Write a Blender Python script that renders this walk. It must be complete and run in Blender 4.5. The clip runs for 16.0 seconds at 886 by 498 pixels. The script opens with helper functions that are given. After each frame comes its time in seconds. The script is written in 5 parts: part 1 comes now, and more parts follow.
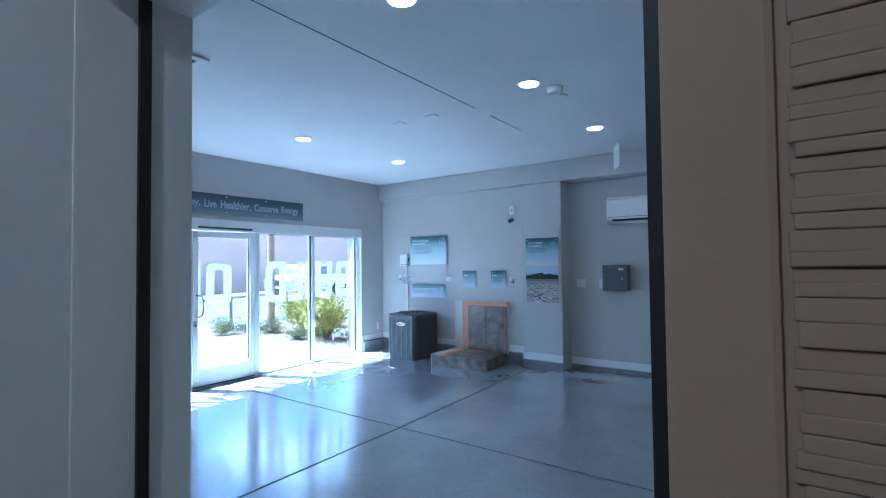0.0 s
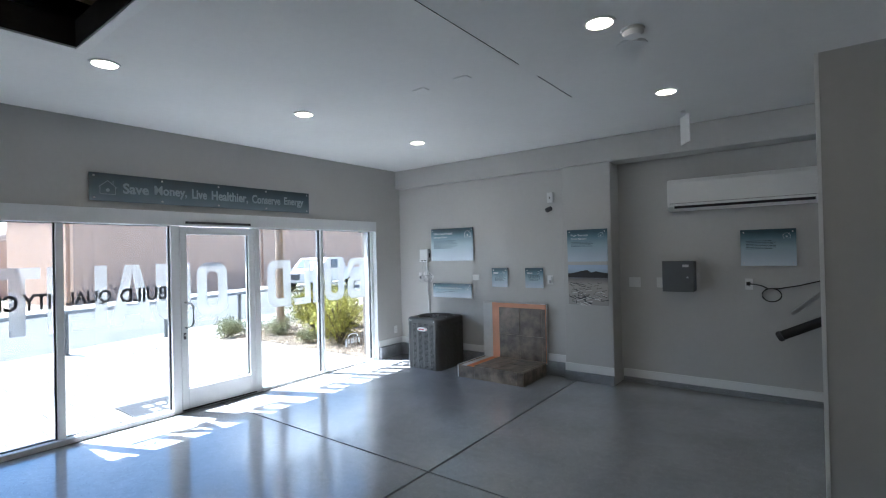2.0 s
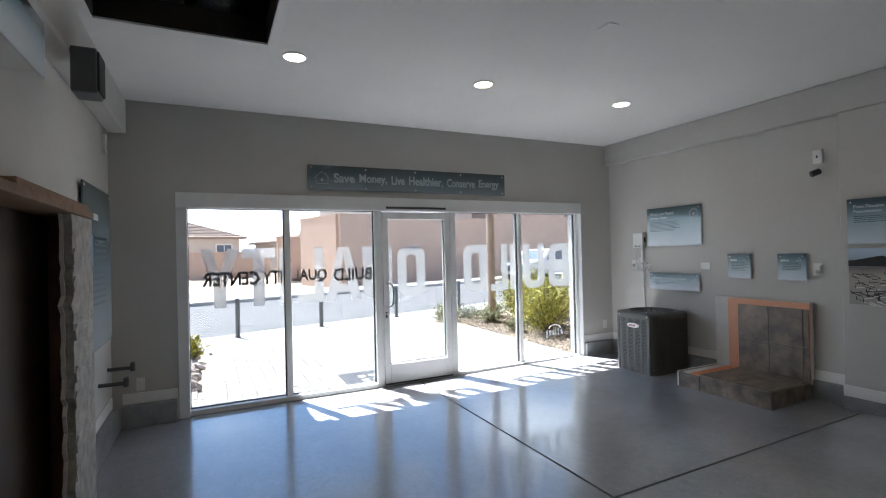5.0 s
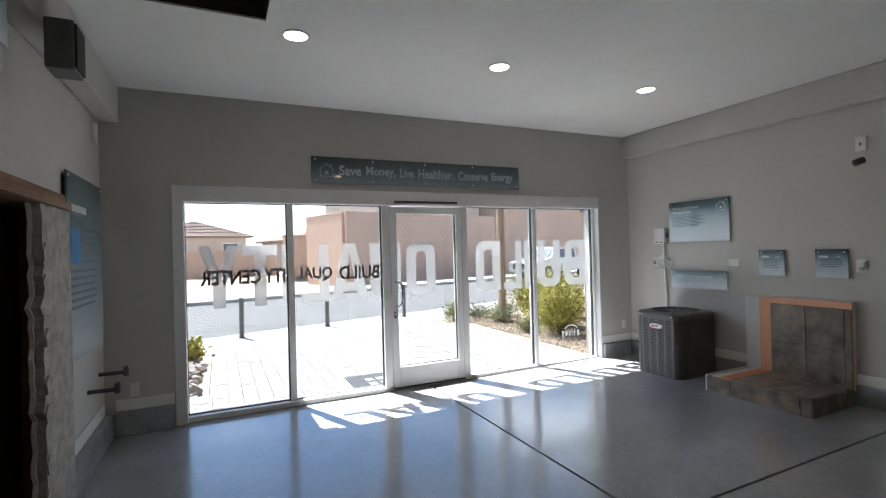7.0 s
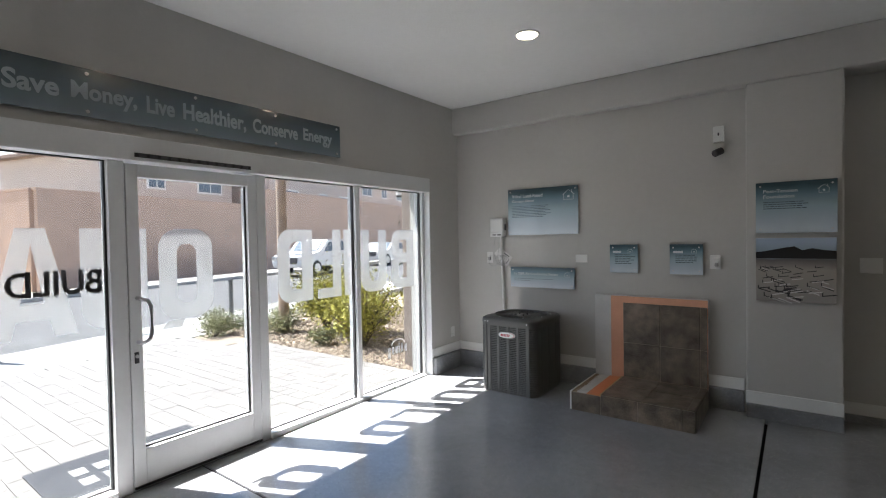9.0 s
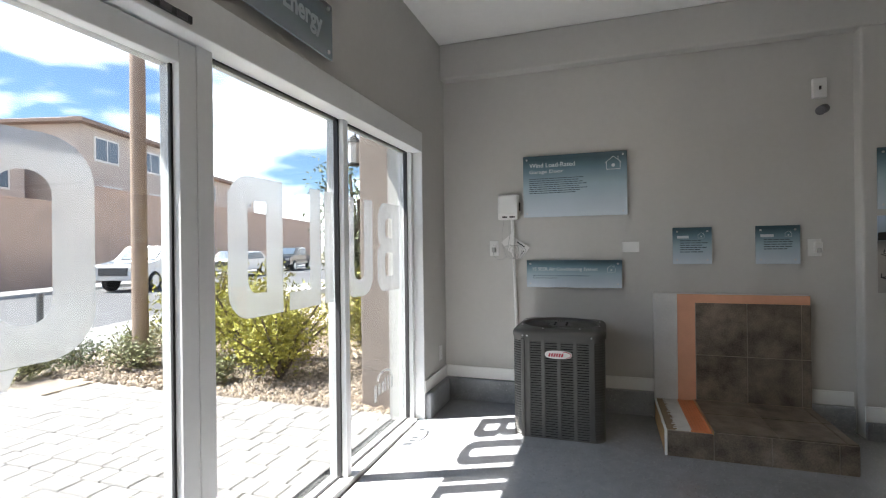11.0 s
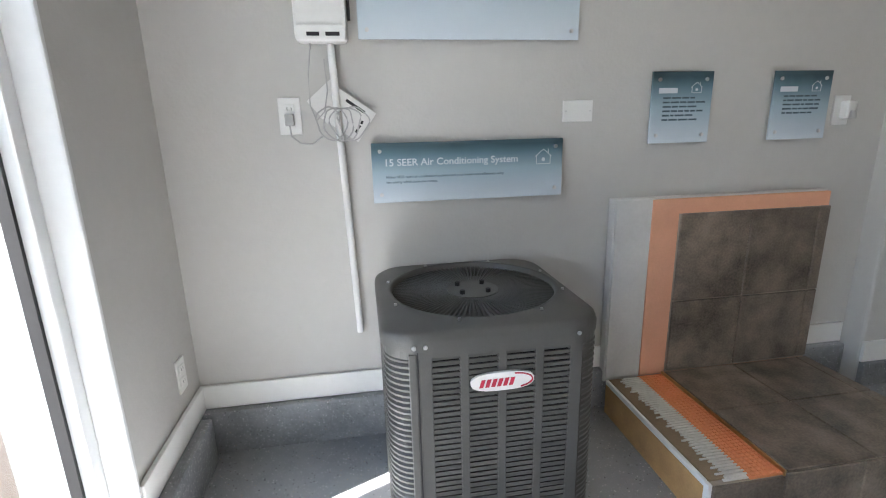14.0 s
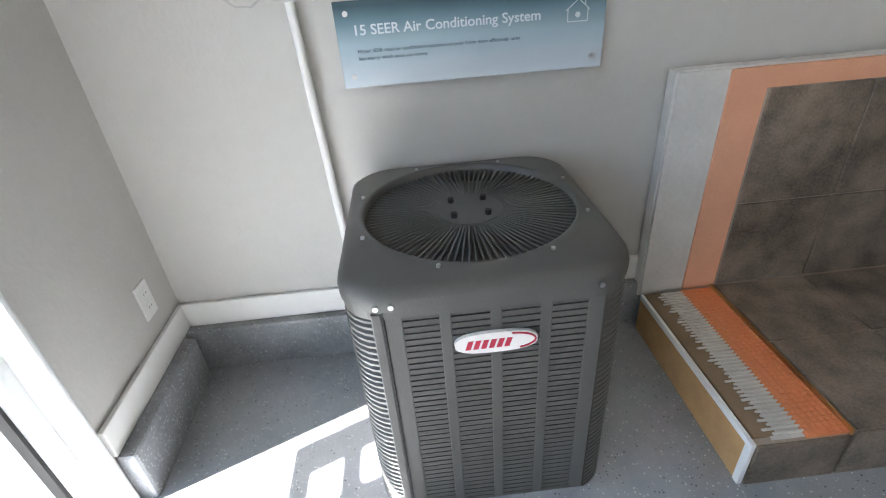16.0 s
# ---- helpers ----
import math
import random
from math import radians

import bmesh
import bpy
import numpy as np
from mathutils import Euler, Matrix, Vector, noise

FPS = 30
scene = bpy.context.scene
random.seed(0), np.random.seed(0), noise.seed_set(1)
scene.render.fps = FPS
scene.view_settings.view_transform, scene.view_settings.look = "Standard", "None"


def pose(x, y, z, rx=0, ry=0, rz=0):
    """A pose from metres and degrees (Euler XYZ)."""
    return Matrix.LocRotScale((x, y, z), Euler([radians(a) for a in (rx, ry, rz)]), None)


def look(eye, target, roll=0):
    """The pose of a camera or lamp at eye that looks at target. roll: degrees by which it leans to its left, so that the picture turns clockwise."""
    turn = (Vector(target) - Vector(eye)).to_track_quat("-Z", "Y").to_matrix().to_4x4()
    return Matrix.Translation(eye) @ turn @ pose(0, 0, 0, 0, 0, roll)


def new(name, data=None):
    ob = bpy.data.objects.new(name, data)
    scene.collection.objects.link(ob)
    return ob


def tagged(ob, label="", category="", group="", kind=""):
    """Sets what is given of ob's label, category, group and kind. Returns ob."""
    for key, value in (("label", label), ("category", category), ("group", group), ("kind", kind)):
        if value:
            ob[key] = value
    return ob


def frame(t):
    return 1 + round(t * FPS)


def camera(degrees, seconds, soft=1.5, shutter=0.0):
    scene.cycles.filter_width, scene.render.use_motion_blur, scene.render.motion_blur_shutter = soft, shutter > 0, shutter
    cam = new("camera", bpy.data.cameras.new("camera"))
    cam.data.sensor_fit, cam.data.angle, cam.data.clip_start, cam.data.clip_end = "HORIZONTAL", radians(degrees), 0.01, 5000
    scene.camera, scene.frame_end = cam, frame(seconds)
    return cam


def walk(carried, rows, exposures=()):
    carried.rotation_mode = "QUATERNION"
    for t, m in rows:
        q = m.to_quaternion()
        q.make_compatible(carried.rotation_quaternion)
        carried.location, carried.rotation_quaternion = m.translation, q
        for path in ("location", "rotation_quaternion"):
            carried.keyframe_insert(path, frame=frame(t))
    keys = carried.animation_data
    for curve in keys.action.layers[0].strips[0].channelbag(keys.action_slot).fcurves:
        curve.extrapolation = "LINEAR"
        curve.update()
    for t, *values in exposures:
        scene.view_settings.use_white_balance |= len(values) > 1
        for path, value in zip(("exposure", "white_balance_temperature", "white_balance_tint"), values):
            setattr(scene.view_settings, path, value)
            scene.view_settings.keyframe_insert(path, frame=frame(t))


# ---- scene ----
cam = camera(85.4, 16.0, soft=1.1)
PATH = [
    (0, (0.152, 0.147, 1.59), (-1.012, 1.772, 1.648), -0.6),
    (0.5, (-0.098, 0.325, 1.599), (-1.207, 1.989, 1.642), -1.0),
    (1, (-0.28, 0.49, 1.638), (-1.361, 2.173, 1.665), -1.1),
    (1.5, (-0.414, 0.721, 1.682), (-1.535, 2.377, 1.7), -1.3),
    (2, (-0.557, 0.853, 1.689), (-1.771, 2.442, 1.705), -1.3),
    (2.5, (-0.665, 1.0, 1.657), (-1.979, 2.508, 1.671), -1.4),
    (3, (-0.64, 1.23, 1.561), (-2.086, 2.611, 1.576), -1.6),
    (3.5, (-0.669, 1.339, 1.549), (-2.251, 2.563, 1.564), -1.7),
    (4, (-0.691, 1.447, 1.546), (-2.353, 2.559, 1.561), -1.6),
    (4.5, (-0.643, 1.512, 1.553), (-2.413, 2.443, 1.571), -1.6),
    (4.7, (-0.659, 1.492, 1.555), (-2.455, 2.371, 1.57), -1.3),
    (7, (-0.985, 1.569, 1.535), (-2.798, 2.413, 1.542), -1.5),
    (7.5, (-1.36, 1.654, 1.512), (-3.14, 2.565, 1.508), -1.4),
    (8, (-1.806, 1.78, 1.541), (-3.491, 2.856, 1.52), -1.4),
    (8.5, (-2.256, 1.873, 1.533), (-3.741, 3.212, 1.502), -1.4),
    (9, (-2.745, 2.068, 1.545), (-3.931, 3.677, 1.5), -1.0),
    (9.2, (-2.959, 2.123, 1.569), (-4.042, 3.804, 1.511), -1.1),
    (11.3, (-4.853, 3.034, 1.284), (-5.395, 4.959, 1.307), -0.6),
    (11.5, (-4.933, 3.176, 1.275), (-5.397, 5.121, 1.312), -0.6),
    (12, (-5.161, 3.53, 1.285), (-5.395, 5.517, 1.292), -1.0),
    (12.5, (-5.253, 3.95, 1.278), (-5.228, 5.939, 1.07), -1.2),
    (13, (-5.291, 4.34, 1.286), (-5.113, 6.289, 0.871), -1.0),
    (13.5, (-5.366, 4.671, 1.294), (-5.098, 6.592, 0.805), -0.9),
    (14, (-5.326, 4.99, 1.273), (-5.015, 6.902, 0.776), -1.4),
    (14.5, (-5.314, 5.25, 1.284), (-5.015, 7.141, 0.707), -2.2),
    (15, (-5.291, 5.42, 1.264), (-5.043, 7.247, 0.489), -2.9),
    (15.5, (-5.167, 5.41, 1.256), (-4.987, 7.141, 0.269), -3.8),
    (16, (-5.119, 5.366, 1.296), (-5.039, 7.075, 0.261), -4.6),
]
EXPO = [(0.0, 3.9, 4150, 4), (0.5, 3.7, 4550, 6), (1.0, 3.55, 5000, 8), (1.5, 3.4, 5300, 9), (2.0, 3.4, 5450, 9), (3.0, 3.12, 5830, 11), (4.5, 3.05, 5930, 12), (7.0, 2.92, 6180, 12),
        (8.5, 2.57, 6200, 13), (9.0, 2.82, 6250, 13), (11.5, 2.95, 6350, 12), (12.5, 3.0, 6350, 13), (13.5, 3.5, 6220, 12), (14.5, 3.95, 6120, 12), (16.0, 3.97, 6120, 11)]
walk(cam, [(t, look(eye, target, roll)) for t, eye, target, roll in PATH], EXPO)

# ---- world and sun ----
SUN_WAY = Vector((0.56, 0.245, -1.0)).normalized()
SUN_EL = math.asin(-SUN_WAY.z)
SUN_AZ = math.atan2(-SUN_WAY.x, -SUN_WAY.y)
world = bpy.data.worlds.new("world")
scene.world = world
world.use_nodes = True
wn, wl = world.node_tree.nodes, world.node_tree.links
sky = wn.new("ShaderNodeTexSky")
sky.sky_type, sky.sun_disc, sky.sun_elevation, sky.sun_rotation = "NISHITA", False, SUN_EL, SUN_AZ
wtc = wn.new("ShaderNodeTexCoord")
wmap = wn.new("ShaderNodeMapping")
wmap.inputs["Scale"].default_value = (1.0, 1.0, 3.0)
cloud = wn.new("ShaderNodeTexNoise")
cloud.inputs["Scale"].default_value, cloud.inputs["Detail"].default_value, cloud.inputs["Roughness"].default_value = 2.6, 7.0, 0.55
cramp = wn.new("ShaderNodeValToRGB")
cramp.color_ramp.elements[0].position, cramp.color_ramp.elements[1].position = 0.34, 0.50
cmix = wn.new("ShaderNodeMixRGB")
cmix.inputs[2].default_value = (8.0, 8.2, 8.5, 1)
wl.new(wtc.outputs["Generated"], wmap.inputs[0])
wl.new(wmap.outputs[0], cloud.inputs[0])
wsep, low, deep = wn.new("ShaderNodeSeparateXYZ"), wn.new("ShaderNodeMath"), wn.new("ShaderNodeMixRGB")
low.operation, low.inputs[1].default_value = "MULTIPLY_ADD", -0.46
deep.blend_type, deep.inputs[0].default_value, deep.inputs[2].default_value = "MULTIPLY", 1.0, (0.36, 0.44, 0.52, 1)
wl.new(wtc.outputs["Generated"], wsep.inputs[0])
wl.new(wsep.outputs[2], low.inputs[0])
wl.new(cloud.outputs[0], low.inputs[2])
wl.new(low.outputs[0], cramp.inputs[0])
wl.new(cramp.outputs[0], cmix.inputs[0])
wl.new(sky.outputs[0], deep.inputs[1])
wl.new(deep.outputs[0], cmix.inputs[1])
wl.new(cmix.outputs[0], wn["Background"].inputs[0])
wn["Background"].inputs[1].default_value = 0.15
sun = new("sun", bpy.data.lights.new("sun", "SUN"))
sun.data.energy, sun.data.angle, sun.data.color = 5.0, radians(0.55), (1.0, 0.95, 0.88)
sun.matrix_basis = Matrix.Translation((-20, -8, 30)) @ SUN_WAY.to_track_quat("-Z", "Y").to_matrix().to_4x4()


# ---- materials ----
def mat(name, colour, rough=0.6, metal=0.0, vary=0.12, scale=6.0, bump=0.0, bump_scale=60.0, coat=0.0, spec=0.5, random_tone=0.0, island=0.0):
    """Principled surface with a broad stain noise, a fine grain and relief."""
    m = bpy.data.materials.new(name)
    m.use_nodes = True
    n, l = m.node_tree.nodes, m.node_tree.links
    p = n["Principled BSDF"]
    p.inputs["Roughness"].default_value, p.inputs["Metallic"].default_value = rough, metal
    p.inputs["Coat Weight"].default_value, p.inputs["Specular IOR Level"].default_value = coat, spec
    tc = n.new("ShaderNodeTexCoord")
    a = n.new("ShaderNodeTexNoise")
    a.inputs["Scale"].default_value, a.inputs["Detail"].default_value = scale, 6
    b = n.new("ShaderNodeTexNoise")
    b.inputs["Scale"].default_value, b.inputs["Detail"].default_value = scale * 14, 3
    l.new(tc.outputs["Object"], a.inputs[0]), l.new(tc.outputs["Object"], b.inputs[0])
    add = n.new("ShaderNodeMath")
    add.operation = "MULTIPLY_ADD"
    add.inputs[1].default_value = 0.4
    l.new(b.outputs[0], add.inputs[0]), l.new(a.outputs[0], add.inputs[2])
    r = n.new("ShaderNodeMapRange")
    r.inputs[1].default_value, r.inputs[2].default_value, r.inputs[3].default_value, r.inputs[4].default_value = 0.4, 1.0, 1 - vary, 1 + vary
    l.new(add.outputs[0], r.inputs[0])
    value = r.outputs[0]
    if random_tone or island:
        info = n.new("ShaderNodeNewGeometry") if island else n.new("ShaderNodeObjectInfo")
        random_tone = random_tone or island
        r2 = n.new("ShaderNodeMapRange")
        r2.inputs[3].default_value, r2.inputs[4].default_value = 1 - random_tone, 1 + random_tone
        l.new(info.outputs["Random Per Island" if island else "Random"], r2.inputs[0])
        mm = n.new("ShaderNodeMath")
        mm.operation = "MULTIPLY"
        l.new(value, mm.inputs[0]), l.new(r2.outputs[0], mm.inputs[1])
        value = mm.outputs[0]
    mul = n.new("ShaderNodeVectorMath")
    mul.operation = "SCALE"
    mul.inputs[0].default_value = colour[:3]
    l.new(value, mul.inputs["Scale"])
    l.new(mul.outputs[0], p.inputs["Base Color"])
    if bump:
        c = n.new("ShaderNodeTexNoise")
        c.inputs["Scale"].default_value, c.inputs["Detail"].default_value = bump_scale, 4
        l.new(tc.outputs["Object"], c.inputs[0])
        bp = n.new("ShaderNodeBump")
        bp.inputs["Strength"].default_value, bp.inputs["Distance"].default_value = bump, 0.01
        l.new(c.outputs[0], bp.inputs["Height"])
        l.new(bp.outputs[0], p.inputs["Normal"])
    return m


def ramp_mat(name, stops, rough=0.3, coat=0.0, axis="Z"):
    """Printed board whose ink runs from one colour to another along an axis of the board."""
    m = bpy.data.materials.new(name)
    m.use_nodes = True
    n, l = m.node_tree.nodes, m.node_tree.links
    p = n["Principled BSDF"]
    p.inputs["Roughness"].default_value, p.inputs["Coat Weight"].default_value = rough, coat
    tc, sep, cr = n.new("ShaderNodeTexCoord"), n.new("ShaderNodeSeparateXYZ"), n.new("ShaderNodeValToRGB")
    wob = n.new("ShaderNodeTexNoise")
    wob.inputs["Scale"].default_value = 3.0
    mad = n.new("ShaderNodeMath")
    mad.operation, mad.inputs[1].default_value = "MULTIPLY_ADD", 0.12
    l.new(tc.outputs["Generated"], sep.inputs[0])
    l.new(tc.outputs["Generated"], wob.inputs[0])
    l.new(wob.outputs[0], mad.inputs[0])
    l.new(sep.outputs[axis], mad.inputs[2])
    while len(cr.color_ramp.elements) < len(stops):
        cr.color_ramp.elements.new(0.5)
    for e, (pos, c) in zip(cr.color_ramp.elements, stops):
        e.position, e.color = pos, (*c, 1)
    l.new(mad.outputs[0], cr.inputs[0])
    l.new(cr.outputs[0], p.inputs["Base Color"])
    return m


def flaked(m):
    """Scatters light, dark and tan paint flakes over a material's colour."""
    n, l = m.node_tree.nodes, m.node_tree.links
    p = n["Principled BSDF"]
    base = p.inputs["Base Color"].links[0].from_socket
    tc = n.new("ShaderNodeTexCoord")
    flakes = ((105.0, (0.60, 0.61, 0.61, 1), 0.24, 0.78), (95.0, (0.06, 0.06, 0.065, 1), 0.22, 0.84), (80.0, (0.40, 0.33, 0.26, 1), 0.16, 0.86), (210.0, (0.46, 0.47, 0.48, 1), 0.26, 0.78))
    for scale, colour, cut, few in flakes:
        v = n.new("ShaderNodeTexVoronoi")
        v.inputs["Scale"].default_value = scale
        lt = n.new("ShaderNodeMath")
        lt.operation, lt.inputs[1].default_value = "LESS_THAN", cut
        big = n.new("ShaderNodeMath")
        big.operation, big.inputs[1].default_value = "GREATER_THAN", few
        sx = n.new("ShaderNodeSeparateColor")
        both = n.new("ShaderNodeMath")
        both.operation = "MULTIPLY"
        mx = n.new("ShaderNodeMixRGB")
        mx.inputs[2].default_value = colour
        l.new(tc.outputs["Object"], v.inputs[0])
        l.new(v.outputs["Distance"], lt.inputs[0])
        l.new(v.outputs["Color"], sx.inputs[0])
        l.new(sx.outputs[0], big.inputs[0])
        l.new(lt.outputs[0], both.inputs[0]), l.new(big.outputs[0], both.inputs[1])
        l.new(both.outputs[0], mx.inputs[0]), l.new(base, mx.inputs[1])
        base = mx.outputs[0]
    l.new(base, p.inputs["Base Color"])
    return m


def floor_mat():
    """Grey-blue epoxy with scattered flakes under a clear gloss coat."""
    m = flaked(mat("epoxy_floor", (0.30, 0.312, 0.33), 0.24, vary=0.2, scale=1.3, bump=0.04, bump_scale=9.0, coat=1.0))
    m.node_tree.nodes["Principled BSDF"].inputs["Coat Roughness"].default_value = 0.12
    m.node_tree.nodes["Principled BSDF"].inputs["Coat IOR"].default_value = 1.6
    return m


def glass_mat(name, tint=(0.57, 0.585, 0.58)):
    m = bpy.data.materials.new(name)
    m.use_nodes = True
    n, l = m.node_tree.nodes, m.node_tree.links
    n.remove(n["Principled BSDF"])
    tr, gl, fr, mx = n.new("ShaderNodeBsdfTransparent"), n.new("ShaderNodeBsdfGlossy"), n.new("ShaderNodeLayerWeight"), n.new("ShaderNodeMixShader")
    tr.inputs[0].default_value = (*tint, 1)
    gl.inputs["Roughness"].default_value = 0.01
    po, sc = n.new("ShaderNodeMath"), n.new("ShaderNodeMath")
    po.operation, po.inputs[1].default_value = "POWER", 4.0
    sc.operation, sc.inputs[1].default_value, sc.inputs[2].default_value = "MULTIPLY_ADD", 0.4, 0.025
    fr.inputs[0].default_value = 0.5
    l.new(fr.outputs["Facing"], po.inputs[0]), l.new(po.outputs[0], sc.inputs[0])
    l.new(sc.outputs[0], mx.inputs[0]), l.new(tr.outputs[0], mx.inputs[1]), l.new(gl.outputs[0], mx.inputs[2])
    l.new(mx.outputs[0], n["Material Output"].inputs[0])
    return m


def film_mat(name, colour, clear):
    """Frosted vinyl film: part clear, part milky, the rest a blur of what lies behind."""
    m = bpy.data.materials.new(name)
    m.use_nodes = True
    n, l = m.node_tree.nodes, m.node_tree.links
    n.remove(n["Principled BSDF"])
    tr, tl, df, rf = n.new("ShaderNodeBsdfTransparent"), n.new("ShaderNodeBsdfTranslucent"), n.new("ShaderNodeBsdfDiffuse"), n.new("ShaderNodeBsdfRefraction")
    tl.inputs[0].default_value = df.inputs[0].default_value = (*colour, 1)
    rf.inputs["Color"].default_value, rf.inputs["Roughness"].default_value, rf.inputs["IOR"].default_value = (0.92, 0.92, 0.92, 1), 0.35, 1.25
    a, b, c = n.new("ShaderNodeMixShader"), n.new("ShaderNodeMixShader"), n.new("ShaderNodeMixShader")
    a.inputs[0].default_value, b.inputs[0].default_value, c.inputs[0].default_value = 0.6, clear, 0.5
    l.new(df.outputs[0], a.inputs[1]), l.new(tl.outputs[0], a.inputs[2])
    l.new(a.outputs[0], c.inputs[1]), l.new(rf.outputs[0], c.inputs[2])
    l.new(c.outputs[0], b.inputs[1]), l.new(tr.outputs[0], b.inputs[2])
    l.new(b.outputs[0], n["Material Output"].inputs[0])
    return m


def glow_mat(name, colour, strength):
    m = bpy.data.materials.new(name)
    m.use_nodes = True
    p = m.node_tree.nodes["Principled BSDF"]
    p.inputs["Emission Color"].default_value, p.inputs["Emission Strength"].default_value = (*colour, 1), strength
    return m


M_WALL = mat("wall_paint", (0.52, 0.51, 0.485), 0.75, vary=0.05, scale=1.5, bump=0.12, bump_scale=70)
M_HALL = mat("hall_paint", (0.36, 0.27, 0.20), 0.75, vary=0.05, scale=1.5, bump=0.12, bump_scale=70)
M_CEIL = mat("ceiling_paint", (0.78, 0.78, 0.76), 0.85, vary=0.04, scale=1.2, bump=0.2, bump_scale=60)
M_FLOOR = floor_mat()
M_STEM = flaked(mat("curb_epoxy", (0.24, 0.25, 0.262), 0.35, vary=0.35, scale=5, bump=0.3, bump_scale=25, coat=0.2))
M_WHITE = mat("white_trim_paint", (0.78, 0.78, 0.76), 0.4, vary=0.04, scale=4, bump=0.05)
M_FRAME = mat("white_frame", (0.74, 0.75, 0.75), 0.35, vary=0.05, scale=3, bump=0.03)
M_PLASTIC = mat("white_plastic", (0.75, 0.75, 0.73), 0.35, vary=0.03)
M_BLACK = mat("black_rubber", (0.015, 0.015, 0.016), 0.6, vary=0.2)
M_DARK = mat("dark_grey_plastic", (0.06, 0.06, 0.065), 0.5, vary=0.15)
M_GREYBOX = mat("grey_metal_box", (0.11, 0.115, 0.12), 0.45, vary=0.1)
M_STEEL = mat("brushed_steel", (0.6, 0.6, 0.6), 0.3, metal=1.0, vary=0.1, scale=20)
M_AC = mat("grey_painted_steel", (0.086, 0.084, 0.078), 0.42, vary=0.1, scale=8, bump=0.06, bump_scale=200)
# matt near-black: shade inside the condenser is put into this colour
M_COIL = mat("coil_shade_black", (0.012, 0.012, 0.012), 0.85, vary=0.4, scale=40, spec=0.1)
M_TILE = mat("brown_ceramic_tile", (0.17, 0.136, 0.105), 0.36, vary=0.85, scale=8, bump=0.12, bump_scale=30, random_tone=0.18)
M_GROUT = mat("light_grout", (0.36, 0.30, 0.24), 0.85, vary=0.1)
M_ORANGE = mat("orange_membrane", (0.72, 0.26, 0.11), 0.6, vary=0.12, scale=12, bump=0.3, bump_scale=120)
M_PINK = mat("peach_membrane", (0.74, 0.38, 0.24), 0.7, vary=0.08, scale=9, bump=0.15, bump_scale=90)
M_BOARD = mat("cement_board", (0.62, 0.61, 0.59), 0.85, vary=0.1, scale=6, bump=0.2)
M_MORTAR = mat("thinset_mortar", (0.6, 0.58, 0.54), 0.85, vary=0.12, scale=12, bump=0.3)
M_PLY = mat("plywood_edge", (0.52, 0.31, 0.13), 0.65, vary=0.2, scale=10, bump=0.15)
M_KRAFT = mat("brown_backer", (0.24, 0.17, 0.10), 0.75, vary=0.2, scale=9, bump=0.2)
M_WOOD = mat("rough_pine", (0.24, 0.145, 0.085), 0.7, vary=0.3, scale=9, bump=0.3, bump_scale=40)
M_STUCCO = mat("rough_stucco", (0.40, 0.385, 0.36), 0.9, vary=0.4, scale=14, bump=1.0, bump_scale=55)
M_BROWN = mat("dark_brown_panel", (0.045, 0.03, 0.022), 0.6, vary=0.3, scale=5)
M_FOIL = mat("silver_foil", (0.82, 0.83, 0.85), 0.38, metal=1.0, vary=0.15, scale=20, bump=1.0, bump_scale=22)
# near-black that stands in for the shade of the unlit attic
M_ATTIC = mat("attic_shade", (0.03, 0.027, 0.024), 0.9, vary=0.4)
# tint stands in for a dimmer outdoors; panes cast no shadow on daylight
M_GLASS = glass_mat("view_dimming_glass")
M_FROST = film_mat("frosted_vinyl", (0.66, 0.66, 0.67), 0.22)
# charcoal vinyl lightened to grey, with the glare over it in the colour
M_WORD = mat("glare_grey_vinyl", (0.24, 0.23, 0.24), 0.6, vary=0.05)
M_JOINT = mat("dark_joint_filler", (0.012, 0.012, 0.013), 0.95, vary=0.3, spec=0.05)
M_VINYL = mat("charcoal_vinyl", (0.045, 0.045, 0.05), 0.6, vary=0.05)
M_SIGN = ramp_mat("teal_gradient_print", [(0.10, (0.60, 0.67, 0.73)), (0.55, (0.36, 0.47, 0.54)), (0.85, (0.13, 0.215, 0.26)), (1.05 - 0.05, (0.055, 0.10, 0.12))], 0.25, 0.6)
M_LETTER = mat("white_ink", (0.58, 0.63, 0.66), 0.4, vary=0.02)
# printed gradient, darkened further to carry the dark reflection on this board
M_SLOGAN = ramp_mat("reflection_darkened_teal_print", [(0.05, (0.22, 0.27, 0.30)), (0.5, (0.10, 0.145, 0.17)), (1.0, (0.035, 0.06, 0.07))], 0.25, 0.6)
M_SLOGAN_INK = mat("pale_teal_ink", (0.36, 0.42, 0.46), 0.4, vary=0.05)
M_INK = mat("dark_ink", (0.05, 0.085, 0.11), 0.5, vary=0.02)
M_PAPER = mat("white_paper", (0.72, 0.71, 0.69), 0.7, vary=0.05)
M_RED = mat("red_ink", (0.45, 0.02, 0.05), 0.4, vary=0.05)
M_CABLE = mat("grey_cable", (0.42, 0.42, 0.41), 0.5)
M_BRASS = mat("brass", (0.6, 0.42, 0.2), 0.3, metal=1.0)
M_LAMP = glow_mat("lamp_glow", (1.0, 0.82, 0.58), 4.5)
M_LAMP_HALL = glow_mat("hall_lamp_glow", (1.0, 0.88, 0.70), 12.0)
M_CAB = mat("grey_laminate", (0.2, 0.2, 0.205), 0.5, vary=0.06)
